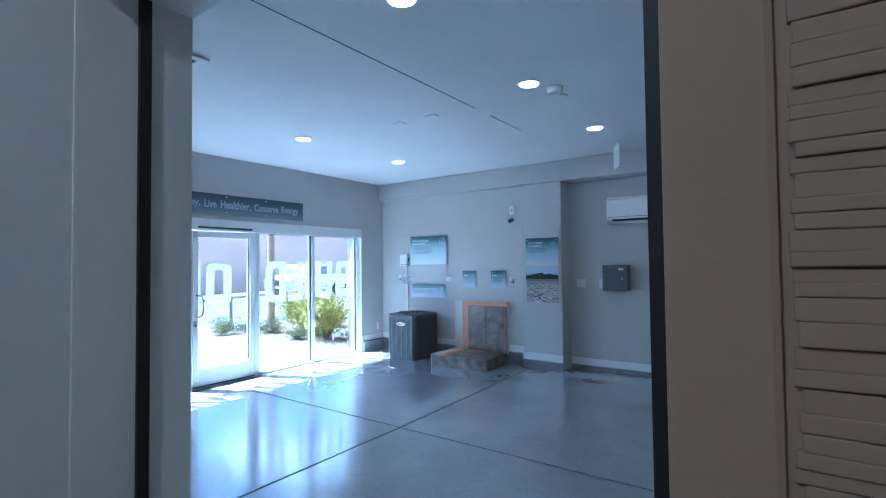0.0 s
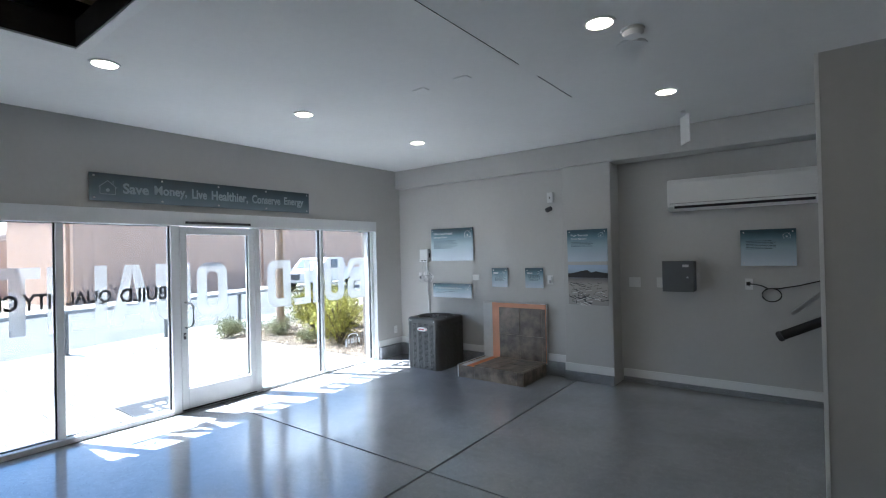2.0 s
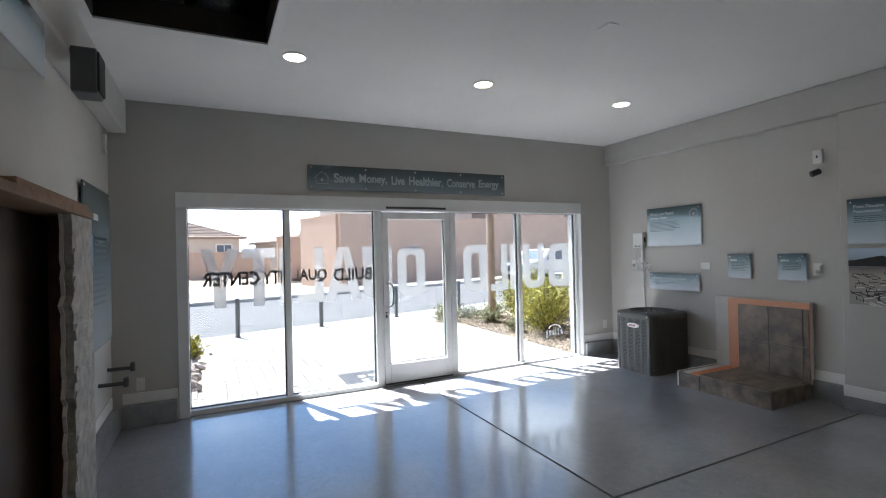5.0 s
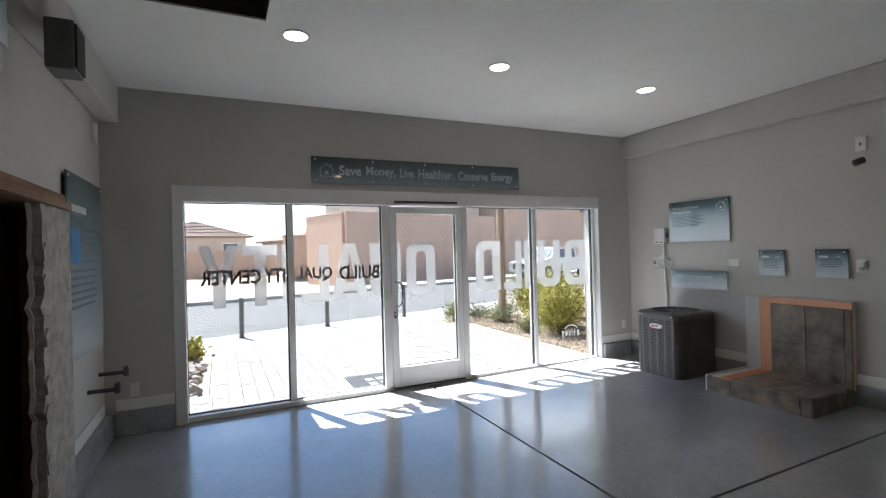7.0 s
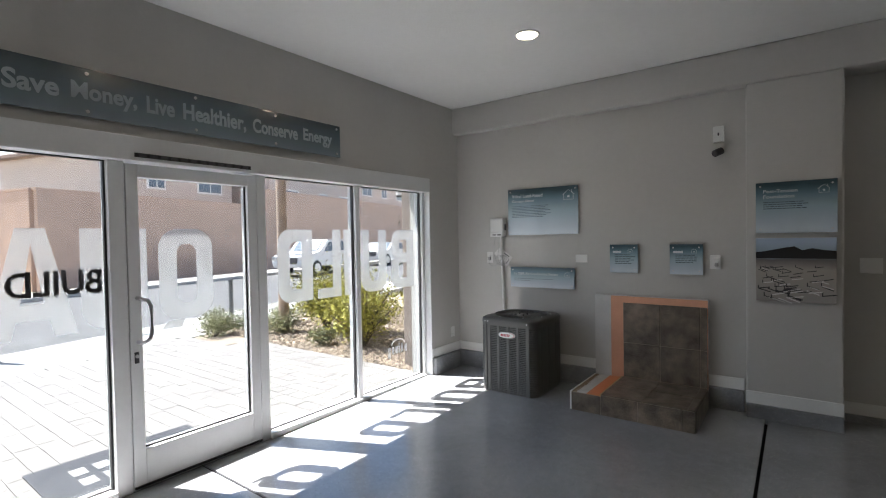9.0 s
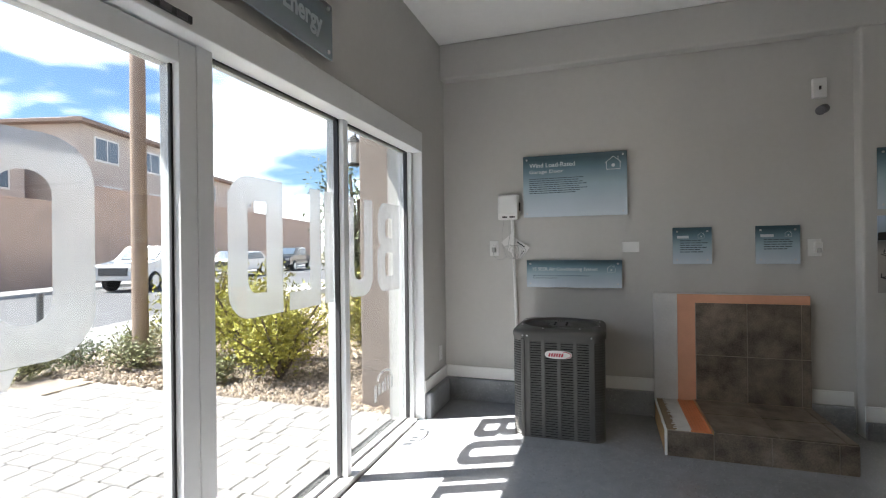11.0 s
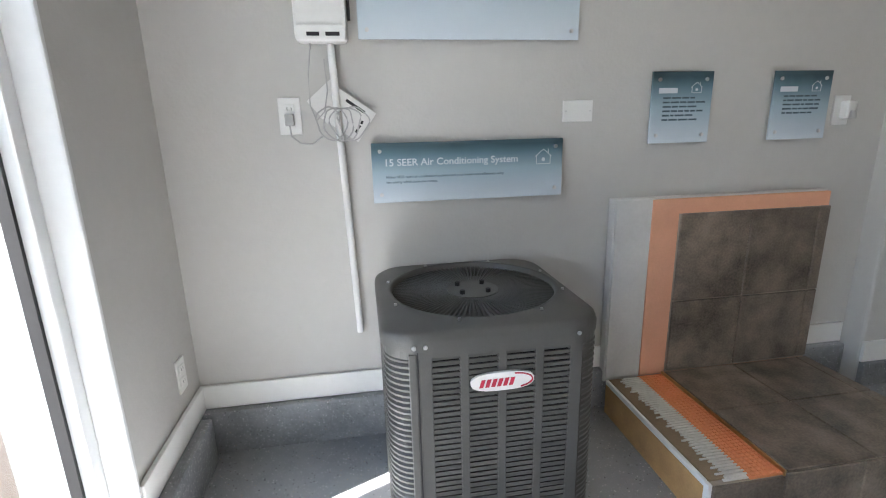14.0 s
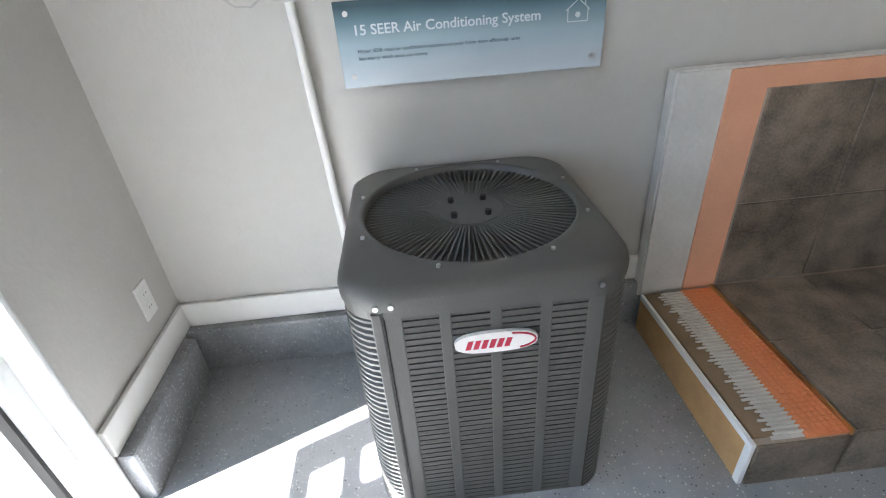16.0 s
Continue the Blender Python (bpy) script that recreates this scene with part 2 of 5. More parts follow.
# outdoors
M_PAVER = mat("grey_paver", (0.31, 0.295, 0.28), 0.85, vary=0.2, scale=6, bump=0.15, bump_scale=40, random_tone=0.1)
M_SAND = mat("joint_sand", (0.36, 0.34, 0.315), 0.95, vary=0.2)
M_ROAD = mat("asphalt", (0.15, 0.148, 0.15), 0.9, vary=0.2, scale=2, bump=0.08, bump_scale=40)
M_CONC = mat("concrete", (0.46, 0.45, 0.43), 0.85, vary=0.12, scale=3, bump=0.2)
M_DIRT = mat("desert_ground", (0.38, 0.32, 0.25), 0.95, vary=0.2, scale=2, bump=0.5, bump_scale=30)
M_GRAVEL = mat("tan_gravel", (0.37, 0.305, 0.24), 0.9, vary=0.3, scale=25, bump=0.3, island=0.45)
M_ROCK = mat("river_rock", (0.34, 0.3, 0.28), 0.8, vary=0.25, scale=12, bump=0.3, island=0.35)
M_BLOCK = mat("tan_block", (0.52, 0.375, 0.295), 0.9, vary=0.1, scale=1.5, bump=0.08, bump_scale=8)
M_STUC = mat("tan_stucco", (0.24, 0.20, 0.175), 0.9, vary=0.18, scale=4, bump=0.35, bump_scale=45)
M_HOUSE = mat("house_stucco", (0.55, 0.48, 0.43), 0.9, vary=0.06, scale=1.5, bump=0.03, bump_scale=12)
M_ROOF = mat("roof_tile", (0.27, 0.2, 0.165), 0.85, vary=0.25, scale=3)
M_WINDOW = mat("far_window_glass", (0.10, 0.14, 0.19), 0.1, vary=0.1)
M_LEAF = mat("yellow_green_leaf", (0.36, 0.34, 0.055), 0.55, vary=0.4, scale=8, island=0.4)
M_SAGE = mat("sage_leaf", (0.25, 0.26, 0.13), 0.6, vary=0.35, scale=8, island=0.35)
M_OLIVE = mat("olive_leaf", (0.16, 0.19, 0.10), 0.6, vary=0.35, scale=8, island=0.35)
M_BARK = mat("bark", (0.13, 0.10, 0.075), 0.9, vary=0.3, scale=15, bump=0.5)
M_POLE = mat("wooden_pole", (0.36, 0.27, 0.21), 0.9, vary=0.2, scale=8, bump=0.3)
M_CARW = mat("white_car_paint", (0.75, 0.75, 0.75), 0.2, vary=0.02, coat=1.0)
M_CARB = mat("black_car_paint", (0.03, 0.032, 0.035), 0.2, vary=0.02, coat=1.0)
M_TYRE = mat("tyre_rubber", (0.02, 0.02, 0.02), 0.8)


# ---- building helpers ----
BASE = {}


def thing(name, at, label, category, group="", kind=""):
    ob = new(name)
    ob.empty_display_size = 0.05
    ob.location = at
    BASE[ob.name] = Vector(at)
    return tagged(ob, label, category, group, kind)


def part(name, bm, material, parent=None, label=""):
    """Links a bmesh, drawn in world places, as one mesh under its thing or part."""
    me = bpy.data.meshes.new(name)
    at = BASE[parent.name] if parent else Vector((0, 0, 0))
    bmesh.ops.translate(bm, verts=bm.verts, vec=-at)
    bmesh.ops.recalc_face_normals(bm, faces=bm.faces)
    bm.to_mesh(me)
    bm.free()
    me.materials.append(material)
    ob = new(name, me)
    if parent:
        ob.parent = parent
    BASE[ob.name] = at
    return tagged(ob, label) if label else ob


def lone(name, bm, material, label, category, group="", kind=""):
    """A thing of one single mesh, with its origin at its base."""
    lo = [min(v.co[i] for v in bm.verts) for i in range(3)]
    hi = [max(v.co[i] for v in bm.verts) for i in range(3)]
    at = Vector(((lo[0] + hi[0]) / 2, (lo[1] + hi[1]) / 2, lo[2]))
    bmesh.ops.translate(bm, verts=bm.verts, vec=-at)
    ob = part(name, bm, material)
    ob.location = at
    BASE[ob.name] = at
    return tagged(ob, label, category, group, kind)


def box(x0, y0, z0, x1, y1, z1, bevel=0.0, bm=None, m=None, seg=2):
    own = bmesh.new()
    bmesh.ops.create_cube(own, size=1.0, matrix=Matrix.LocRotScale(((x0 + x1) / 2, (y0 + y1) / 2, (z0 + z1) / 2), None, (abs(x1 - x0), abs(y1 - y0), abs(z1 - z0))))
    if bevel:
        bmesh.ops.bevel(own, geom=own.edges[:], offset=bevel, segments=seg, profile=0.6, affect="EDGES")
    if m is not None:
        bmesh.ops.transform(own, matrix=m, verts=own.verts)
    if bm is None:
        return own
    return merge(bm, own)


def merge(bm, own):
    me = bpy.data.meshes.new("tmp")
    own.to_mesh(me)
    own.free()
    bm.from_mesh(me)
    bpy.data.meshes.remove(me)
    return bm


def tube(p, q, r, r2=None, seg=12, bm=None, bevel=0.0):
    p, q = Vector(p), Vector(q)
    own = bmesh.new()
    d = q - p
    bmesh.ops.create_cone(own, cap_ends=True, segments=seg, radius1=r, radius2=r if r2 is None else r2, depth=d.length,
                          matrix=Matrix.Translation((p + q) / 2) @ d.to_track_quat("Z", "Y").to_matrix().to_4x4())
    if bevel:
        rims = [e for e in own.edges if any(len(f.verts) > 4 for f in e.link_faces)]
        bmesh.ops.bevel(own, geom=rims, offset=bevel, segments=2, affect="EDGES")
    return own if bm is None else merge(bm, own)


def wire(points, r, seg=8, bm=None):
    """A round cord swept along points."""
    own = bmesh.new()
    pts = [Vector(p) for p in points]
    rings = []
    for i, p in enumerate(pts):
        d = (pts[min(i + 1, len(pts) - 1)] - pts[max(i - 1, 0)]).normalized()
        q = d.to_track_quat("Z", "Y").to_matrix()
        rings.append([own.verts.new(p + q @ Vector((r * math.cos(k * math.tau / seg), r * math.sin(k * math.tau / seg), 0))) for k in range(seg)])
    for a, b in zip(rings, rings[1:]):
        for k in range(seg):
            own.faces.new((a[k], a[(k + 1) % seg], b[(k + 1) % seg], b[k]))
    own.faces.new(rings[0][::-1]), own.faces.new(rings[-1])
    return own if bm is None else merge(bm, own)


def prism(outline, lo, hi, axis="z"):
    """An outline of 2D points pulled from lo to hi along an axis."""
    own = bmesh.new()
    def put(a, b, c):
        return {"z": (a, b, c), "y": (a, c, b), "x": (c, a, b)}[axis]
    lower = [own.verts.new(put(a, b, lo)) for a, b in outline]
    upper = [own.verts.new(put(a, b, hi)) for a, b in outline]
    own.faces.new(lower[::-1]), own.faces.new(upper)
    for i in range(len(outline)):
        j = (i + 1) % len(outline)
        own.faces.new((lower[i], lower[j], upper[j], upper[i]))
    return own


def rounded(x0, y0, x1, y1, r, seg=8):
    pts = []
    for cx, cy, a0 in ((x1 - r, y1 - r, 0), (x0 + r, y1 - r, 90), (x0 + r, y0 + r, 180), (x1 - r, y0 + r, 270)):
        for k in range(seg + 1):
            a = radians(a0 + 90 * k / seg)
            pts.append((cx + r * math.cos(a), cy + r * math.sin(a)))
    return pts


def lettering(text, width, height, m, deep=0.0015, bold=0.012):
    """Letters of the built-in font stretched to a width and height, set by m (text runs along +x, up is +y)."""
    cu = bpy.data.curves.new("lettering", "FONT")
    cu.body, cu.extrude, cu.resolution_u = text, 0.001, 4
    cu.offset = bold
    ob = new("lettering", cu)
    me = bpy.data.meshes.new_from_object(ob.evaluated_get(bpy.context.evaluated_depsgraph_get()))
    bpy.data.objects.remove(ob)
    own = bmesh.new()
    own.from_mesh(me)
    bpy.data.meshes.remove(me)
    bpy.data.curves.remove(cu)
    xs, ys = [v.co.x for v in own.verts], [v.co.y for v in own.verts]
    sx, sy = width / (max(xs) - min(xs)), height / (max(ys) - min(ys))
    for v in own.verts:
        v.co = Vector(((v.co.x - min(xs)) * sx, (v.co.y - min(ys)) * sy, v.co.z / 0.001 * deep))
    bmesh.ops.transform(own, matrix=m, verts=own.verts)
    return own


def facing(x, y, z, side):
    """Pose of a flat print: side 'n' hangs on the north wall and is read looking north, and so on."""
    return pose(x, y, z, 90, 0, {"n": 0, "w": 90, "s": 180, "e": -90}[side])


def share(ob, name, parent, at, turn=None):
    """Another object on the same mesh."""
    c = new(name, ob.data)
    c.parent = parent
    c.matrix_basis = Matrix.Translation(at) @ (turn if turn is not None else Matrix())
    return c


# ---- the room ----
def slab_floor():
    fl = thing("floor", (0, 0, 0), "grey-blue flaked epoxy concrete floor with saw-cut joints", "floor", kind="structure")
    part("joint_bed", box(-6.3, -2.2, -0.12, 1.4, 7.1, -0.012), M_JOINT, fl)
    g = 0.0095
    for x0, x1 in ((-6.12, -2.94 - g), (-2.94 + g, 1.3)):
        for y0, y1 in ((-2.1, 0.5), (0.5, 3.72 - g), (3.72 + g, 7.0)):
            b = box(x0, y0, -0.1, x1, y1, 0.0, 0.002, seg=1)
            for v in b.verts:
                v.co.z += 0.0135 * max(0.0, v.co.y - 3.73)      # the slab falls away from the north wall
            part("floor_slab", b, M_FLOOR, fl)


def wall(name, bm, material=None, label="grey painted drywall wall"):
    return lone(name, bm, material or M_WALL, label, "wall", kind="structure")


slab_floor()
# west wall with the storefront opening
b = box(-6.28, 0.3, 0.0, -6.0, 1.18, 3.05)
box(-6.28, 6.24, 0.0, -6.0, 7.2, 3.05, bm=b)
box(-6.28, 1.18, 2.2, -6.0, 6.24, 3.05, bm=b)
wall("wall_west", b)
wall("wall_north", box(-6.0, 6.80, 0.0, -3.08, 7.2, 3.05))
wall("wall_north_recess", box(-2.46, 7.0, 0.0, 1.3, 7.2, 3.05))
wall("column", box(-3.08, 6.70, 0.0, -2.46, 7.2, 2.75, 0.02, seg=4), label="grey painted square column against the wall")
wall("beam_north", box(-6.0, 6.70, 2.75, 1.3, 7.2, 3.05, 0.022, seg=4), label="grey boxed-in ceiling beam along the wall")
b = box(-6.0, 0.42, 0.0, -2.4, 0.64, 3.05)
box(-2.4, 0.42, 0.0, -0.80, 0.605, 3.05, bm=b)
box(0.14, 0.42, 0.0, 1.3, 0.605, 3.05, bm=b)
box(-0.80, 0.42, 2.10, 0.14, 0.605, 3.05, bm=b)
wall("wall_south", b)
wall("beam_south", box(-6.0, 0.64, 2.73, -1.2, 0.79, 3.05, 0.022, seg=4), label="grey boxed-in ceiling beam along the wall")
wall("wall_east", box(0.215, 0.605, 0.0, 0.5, 4.2, 3.05))
wall("wall_east_recess", box(1.15, 4.34, 0.0, 1.3, 7.0, 3.05))
b = box(-0.51, 4.2, 0.0, 1.15, 4.34, 2.74, 0.004)
wall("wall_partition", b, label="grey partition wall that stops below the ceiling")
lone("corner_bead", box(-0.516, 4.194, 0.0, -0.496, 4.21, 2.74, 0.003), M_WHITE, "white corner bead on the partition's end", "trim", kind="structure")
# hall behind the doorway
b = box(-1.5, -2.1, 0.0, -1.38, 0.42, 2.7)
box(-1.5, -2.2, 0.0, 0.75, -2.1, 2.7, bm=b)
box(0.62, -2.1, 0.0, 0.75, 0.42, 2.7, bm=b)
wall("wall_hall", b, M_HALL, "beige painted hall walls")
lone("ceiling_hall", box(-1.5, -2.2, 2.7, 0.75, 0.42, 2.8), M_CEIL, "plain white hall ceiling", "ceiling", kind="structure")

# ceiling with the attic hatch
HX0, HX1, HY0, HY1 = -4.22, -3.2, 0.86, 1.87
b = box(-6.28, 0.42, 3.05, HX0, 7.2, 3.2)
box(HX1, 0.42, 3.05, 1.3, 7.2, 3.2, bm=b)
box(HX0, 0.42, 3.05, HX1, HY0, 3.2, bm=b)
box(HX0, HY1, 3.05, HX1, 7.2, 3.2, bm=b)
lone("ceiling", b, M_CEIL, "pale grey textured drywall ceiling", "ceiling", kind="structure")
for y0, y1, w in ((1.2, 3.98, 0.0014), (4.28, 4.95, 0.0014)):
    lone("ceiling_seam", box(-2.21 - w, y0, 3.046, -2.21 + w, y1, 3.0505), M_DARK, "thin dark seam in the ceiling drywall", "trim", kind="structure")

# baseboards and the concrete curb under them
def skirting(x0, y0, x1, y1, side, zb=0.207, zt=0.305, d=0.075):
    """Curb and baseboard along a wall line; side is the direction into the room."""
    sx, sy = side
    b = box(x0 if sx >= 0 else x0 - d, y0 if sy >= 0 else y0 - d, 0.0, x1 + (d if sx > 0 else 0), y1 + (d if sy > 0 else 0), zb - 0.002, 0.012)
    lone("curb", b, M_STEM, "rough grey epoxy-coated concrete curb under the wall", "curb", kind="structure")
    d = 0.016
    if sx > 0 and y1 > 6:
        y1 += 0.058
    b = box(x0 if sx >= 0 else x0 - d, y0 if sy >= 0 else y0 - d, zb, x1 + (d if sx > 0 else 0), y1 + (d if sy > 0 else 0), zt, 0.004)
    lone("baseboard", b, M_WHITE, "white painted wooden baseboard", "baseboard", kind="structure")


skirting(-6.0, 6.80, -3.1, 6.80, (0, -1), 0.222, 0.318, 0.045)
skirting(-6.0, 6.25, -6.0, 6.724, (1, 0), 0.222, 0.318, 0.055)
skirting(-6.0, 0.72, -6.0, 1.17, (1, 0))
skirting(-5.92, 0.64, -3.96, 0.64, (0, 1))
skirting(-3.08, 6.70, -2.46, 6.70, (0, -1), 0.155, 0.255, 0.03)
skirting(-2.44, 7.0, 1.14, 7.0, (0, -1), 0.105, 0.20, 0.03)


# ---- storefront ----
def storefront():
    w = thing("window_1", (-6.08, 3.7, 0.0), "white storefront window wall with large panes tinted to dim the outdoors", "window", kind="structure")
    def bar(name, y0, z0, y1, z1, x0=-6.17, x1=-6.06, bevel=0.006):
        return part(name, box(x0, y0, z0, x1, y1, z1, bevel), M_FRAME, w)
    bar("head", 1.18, 2.05, 6.24, 2.2, x1=-5.985)
    bar("jamb", 1.18, 0.0, 1.275, 2.05, x1=-5.985)
    bar("jamb", 6.185, 0.0, 6.238, 2.05, x1=-6.06)
    bar("jamb_casing", 6.224, 0.0, 6.24, 2.05, x0=-6.06, x1=-5.985)
    bar("sill", 1.275, 0.0, 3.195, 0.05, x1=-6.03)
    bar("sill", 4.25, 0.0, 6.185, 0.05, x1=-6.03)
    bar("mullion", 2.195, 0.05, 2.255, 2.05, x1=-6.06)
    bar("mullion", 5.20, 0.05, 5.252, 2.05, x1=-6.06)
    bar("door_post", 3.195, 0.0, 3.285, 2.05, x1=-6.05)
    bar("door_post", 4.175, 0.0, 4.25, 2.05, x1=-6.05)
    bar("threshold", 3.285, 0.0, 4.175, 0.014, x0=-6.2)
    part("vent_slot", box(-5.994, 3.32, 2.072, -5.978, 4.09, 2.098, 0.002), M_BLACK, w, "black slotted vent strip")
    for i in range(12):
        part("vent_fin", box(-5.98, 3.345 + i * 0.062, 2.074, -5.974, 3.385 + i * 0.062, 2.096), M_DARK, w)
    for y0, y1 in ((1.275, 2.195), (2.255, 3.195), (4.25, 5.20), (5.252, 6.185)):
        pane = part("pane", box(-6.124, y0, 0.05, -6.118, y1, 2.05), M_GLASS, w, "glass pane tinted to dim the view outdoors")
        pane.visible_shadow = False
        b = box(-6.117, y0, 0.05, -6.108, y0 + 0.006, 2.05)
        box(-6.117, y1 - 0.011, 0.05, -6.09, y1, 2.05, bm=b)
        box(-6.117, y0, 0.05, -6.1, y1, 0.057, bm=b)
        box(-6.117, y0, 2.042, -6.09, y1, 2.05, bm=b)
        part("gasket", b, M_BLACK, w, "black rubber gasket")
    d = thing("door_1", (-6.09, 3.75, 0.014), "white-framed glass entrance door, closed", "door", kind="structure")
    def rail(y0, z0, y1, z1):
        part("door_rail", box(-6.14, y0, z0, -6.05, y1, z1, 0.005), M_FRAME, d)
    rail(3.29, 0.014, 3.36, 2.04)
    rail(4.10, 0.014, 4.172, 2.04)
    rail(3.36, 0.014, 4.10, 0.25)
    rail(3.36, 1.96, 4.10, 2.04)
    pane = part("pane", box(-6.10, 3.36, 0.25, -6.094, 4.10, 1.96), M_GLASS, d, "glass pane tinted to dim the view outdoors")
    pane.visible_shadow = False
    b = box(-6.09, 3.36, 0.25, -6.08, 3.37, 1.96)
    box(-6.09, 4.09, 0.25, -6.08, 4.10, 1.96, bm=b)
    box(-6.09, 3.37, 0.25, -6.08, 4.09, 0.26, bm=b)
    part("gasket", b, M_BLACK, d, "black rubber gasket")
    pts = [(-6.05, 3.335, 0.93), (-6.0, 3.335, 0.93)]
    pts += [(-6.0 + 0.012 * k, 3.335 + 0.02 * k, 0.93 + 0.006 * k * k) for k in (1, 2)]
    pts += [(-5.975, 3.385, 0.99), (-5.975, 3.385, 1.15), (-5.985, 3.37, 1.19), (-6.0, 3.335, 1.205), (-6.05, 3.335, 1.205)]
    part("pull_handle", wire(pts, 0.012, 10), M_STEEL, d, "brushed steel pull handle")
    part("lock_plate", box(-6.052, 3.31, 0.80, -6.042, 3.335, 0.87, 0.003), M_DARK, d)
    part("lock_cylinder", tube((-6.05, 3.322, 0.845), (-6.03, 3.322, 0.845), 0.011), M_STEEL, d)
    part("door_sweep", box(-6.05, 3.29, 0.016, -6.04, 4.172, 0.03), M_BLACK, d)


storefront()

# vinyl letters, read from outside
def arc(cx, cy, rx, ry, a0, a1, n=8):
    return [(cx + rx * math.cos(radians(a0 + (a1 - a0) * k / n)), cy + ry * math.sin(radians(a0 + (a1 - a0) * k / n))) for k in range(n + 1)]


def frame_path(x0, y0, x1, y1, radii):
    """Rectangle with its own radius at each corner, from the upper right, counter-clockwise."""
    a, b, c, d = radii
    return arc(x1 - a, y1 - a, a, a, 0, 90) + arc(x0 + b, y1 - b, b, b, 90, 180) + arc(x0 + c, y0 + c, c, c, 180, 270) + arc(x1 - d, y0 + d, d, d, 270, 360)


def hollow(outer, inner, deep):
    """A flat ring between two loops of as many points."""
    own = bmesh.new()
    loops = [[own.verts.new((x, y, z)) for x, y in loop] for loop, z in ((outer, 0), (outer, deep), (inner, deep), (inner, 0))]
    k = len(outer)
    for p, q in zip(loops, loops[1:] + loops[:1]):
        for i in range(k):
            own.faces.new((p[i], p[(i + 1) % k], q[(i + 1) % k], q[i]))
    return own


def block_letter(ch, w, h, deep=0.0008):
    """Heavy condensed capital, w wide and h high."""
    s = min(0.115, w * 0.36) if ch != "I" else w
    e = 0.002
    if ch in "DQ":
        r = w * 0.36
        left = e if ch == "D" else r
        own = hollow(frame_path(0, 0, w, h, (r, left, left, r)), frame_path(s, s * 0.9, w - s, h - s * 0.9, (r * 0.45, left * 0.45, left * 0.45, r * 0.45)), deep)
        if ch == "Q":
            merge(own, prism([(w * 0.62, -0.055), (w * 0.98, -0.055), (w * 0.86, -0.002), (w * 0.55, -0.002)], 0, deep))
        return own
    if ch == "B":
        r, m, t = w * 0.32, h * 0.52, s * 0.9
        own = hollow(frame_path(0, 0, w, m, (r * 0.6, e, e, r)), frame_path(s, t, w - s, m - t / 2, (r * 0.3, e, e, r * 0.4)), deep)
        return merge(own, hollow(frame_path(0, m, w * 0.97, h, (r, e, e, r * 0.6)), frame_path(s, m + t / 2, w * 0.97 - s, h - t, (r * 0.4, e, e, r * 0.3)), deep))
    if ch == "A":
        c, k = w / 2, (w * 0.34) / h
        half = [(0, 0), (s * 0.95, 0), (s * 0.95 + 0.16 * h * k, 0.16 * h), (c, 0.16 * h), (c, 0.31 * h), (s * 0.95 + 0.31 * h * k, 0.31 * h), (c, 0.86 * h), (c, h), (w * 0.34, h)]
        return merge(prism(half, 0, deep), prism([(w - x, y) for x, y in half][::-1], 0, deep))
    if ch == "U":
        r = w * 0.36
        path = [(0, h)] + arc(r, r, r, r, 180, 270) + arc(w - r, r, r, r, 270, 360) + [(w, h), (w - s, h)]
        q = r * 0.45
        path += arc(w - s - q, s * 0.9 + q, q, q, 360, 270) + arc(s + q, s * 0.9 + q, q, q, 270, 180) + [(s, h)]
        return prism(path, 0, deep)
    c = w / 2
    shapes = {"I": [(0, 0), (w, 0), (w, h), (0, h)],
              "L": [(0, 0), (w, 0), (w, s * 0.9), (s, s * 0.9), (s, h), (0, h)],
              "T": [(c - s / 2, 0), (c + s / 2, 0), (c + s / 2, h - s * 0.9), (w, h - s * 0.9), (w, h), (0, h), (0, h - s * 0.9), (c - s / 2, h - s * 0.9)],
              "Y": [(c - s / 2, 0), (c + s / 2, 0), (c + s / 2, h * 0.38), (w, h), (w - s, h), (c, h * 0.57), (s, h), (0, h), (c - s / 2, h * 0.38)]}
    return prism(shapes[ch], 0, deep)


def window_letters():
    spans = (("Y", 1.37, 1.75), ("T", 1.77, 2.10), ("I", 2.145, 2.26), ("L", 2.33, 2.62), ("A", 2.64, 3.05), ("U", 3.07, 3.43), ("Q", 3.49, 3.85),
             ("D", 4.40, 4.75), ("L", 4.80, 5.07), ("I", 5.11, 5.23), ("U", 5.32, 5.68), ("B", 5.75, 6.11))
    for ch, y0, y1 in spans:
        x = -6.106 if 3.45 < y0 < 4.1 else -6.130
        b = block_letter(ch, y1 - y0, 0.61)
        bmesh.ops.transform(b, matrix=facing(x, y1, 1.03, "e"), verts=b.verts)
        lone("window_letter", b, M_FROST, "large frosted white vinyl letter on the window glass", "letter", "frosted letters on the storefront")
    for word, y0, y1 in (("CENTER", 1.395, 1.94), ("ITY", 1.968, 2.175), ("QUAL", 2.285, 2.655), ("BUILD", 2.73, 3.175)):
        lone("window_word", lettering(word, y1 - y0, 0.145, facing(-6.134, y1, 1.255, "e"), 0.0006, 0.025), M_WORD,
             "small charcoal vinyl word on the window glass", "lettering", "charcoal words on the storefront")


window_letters()


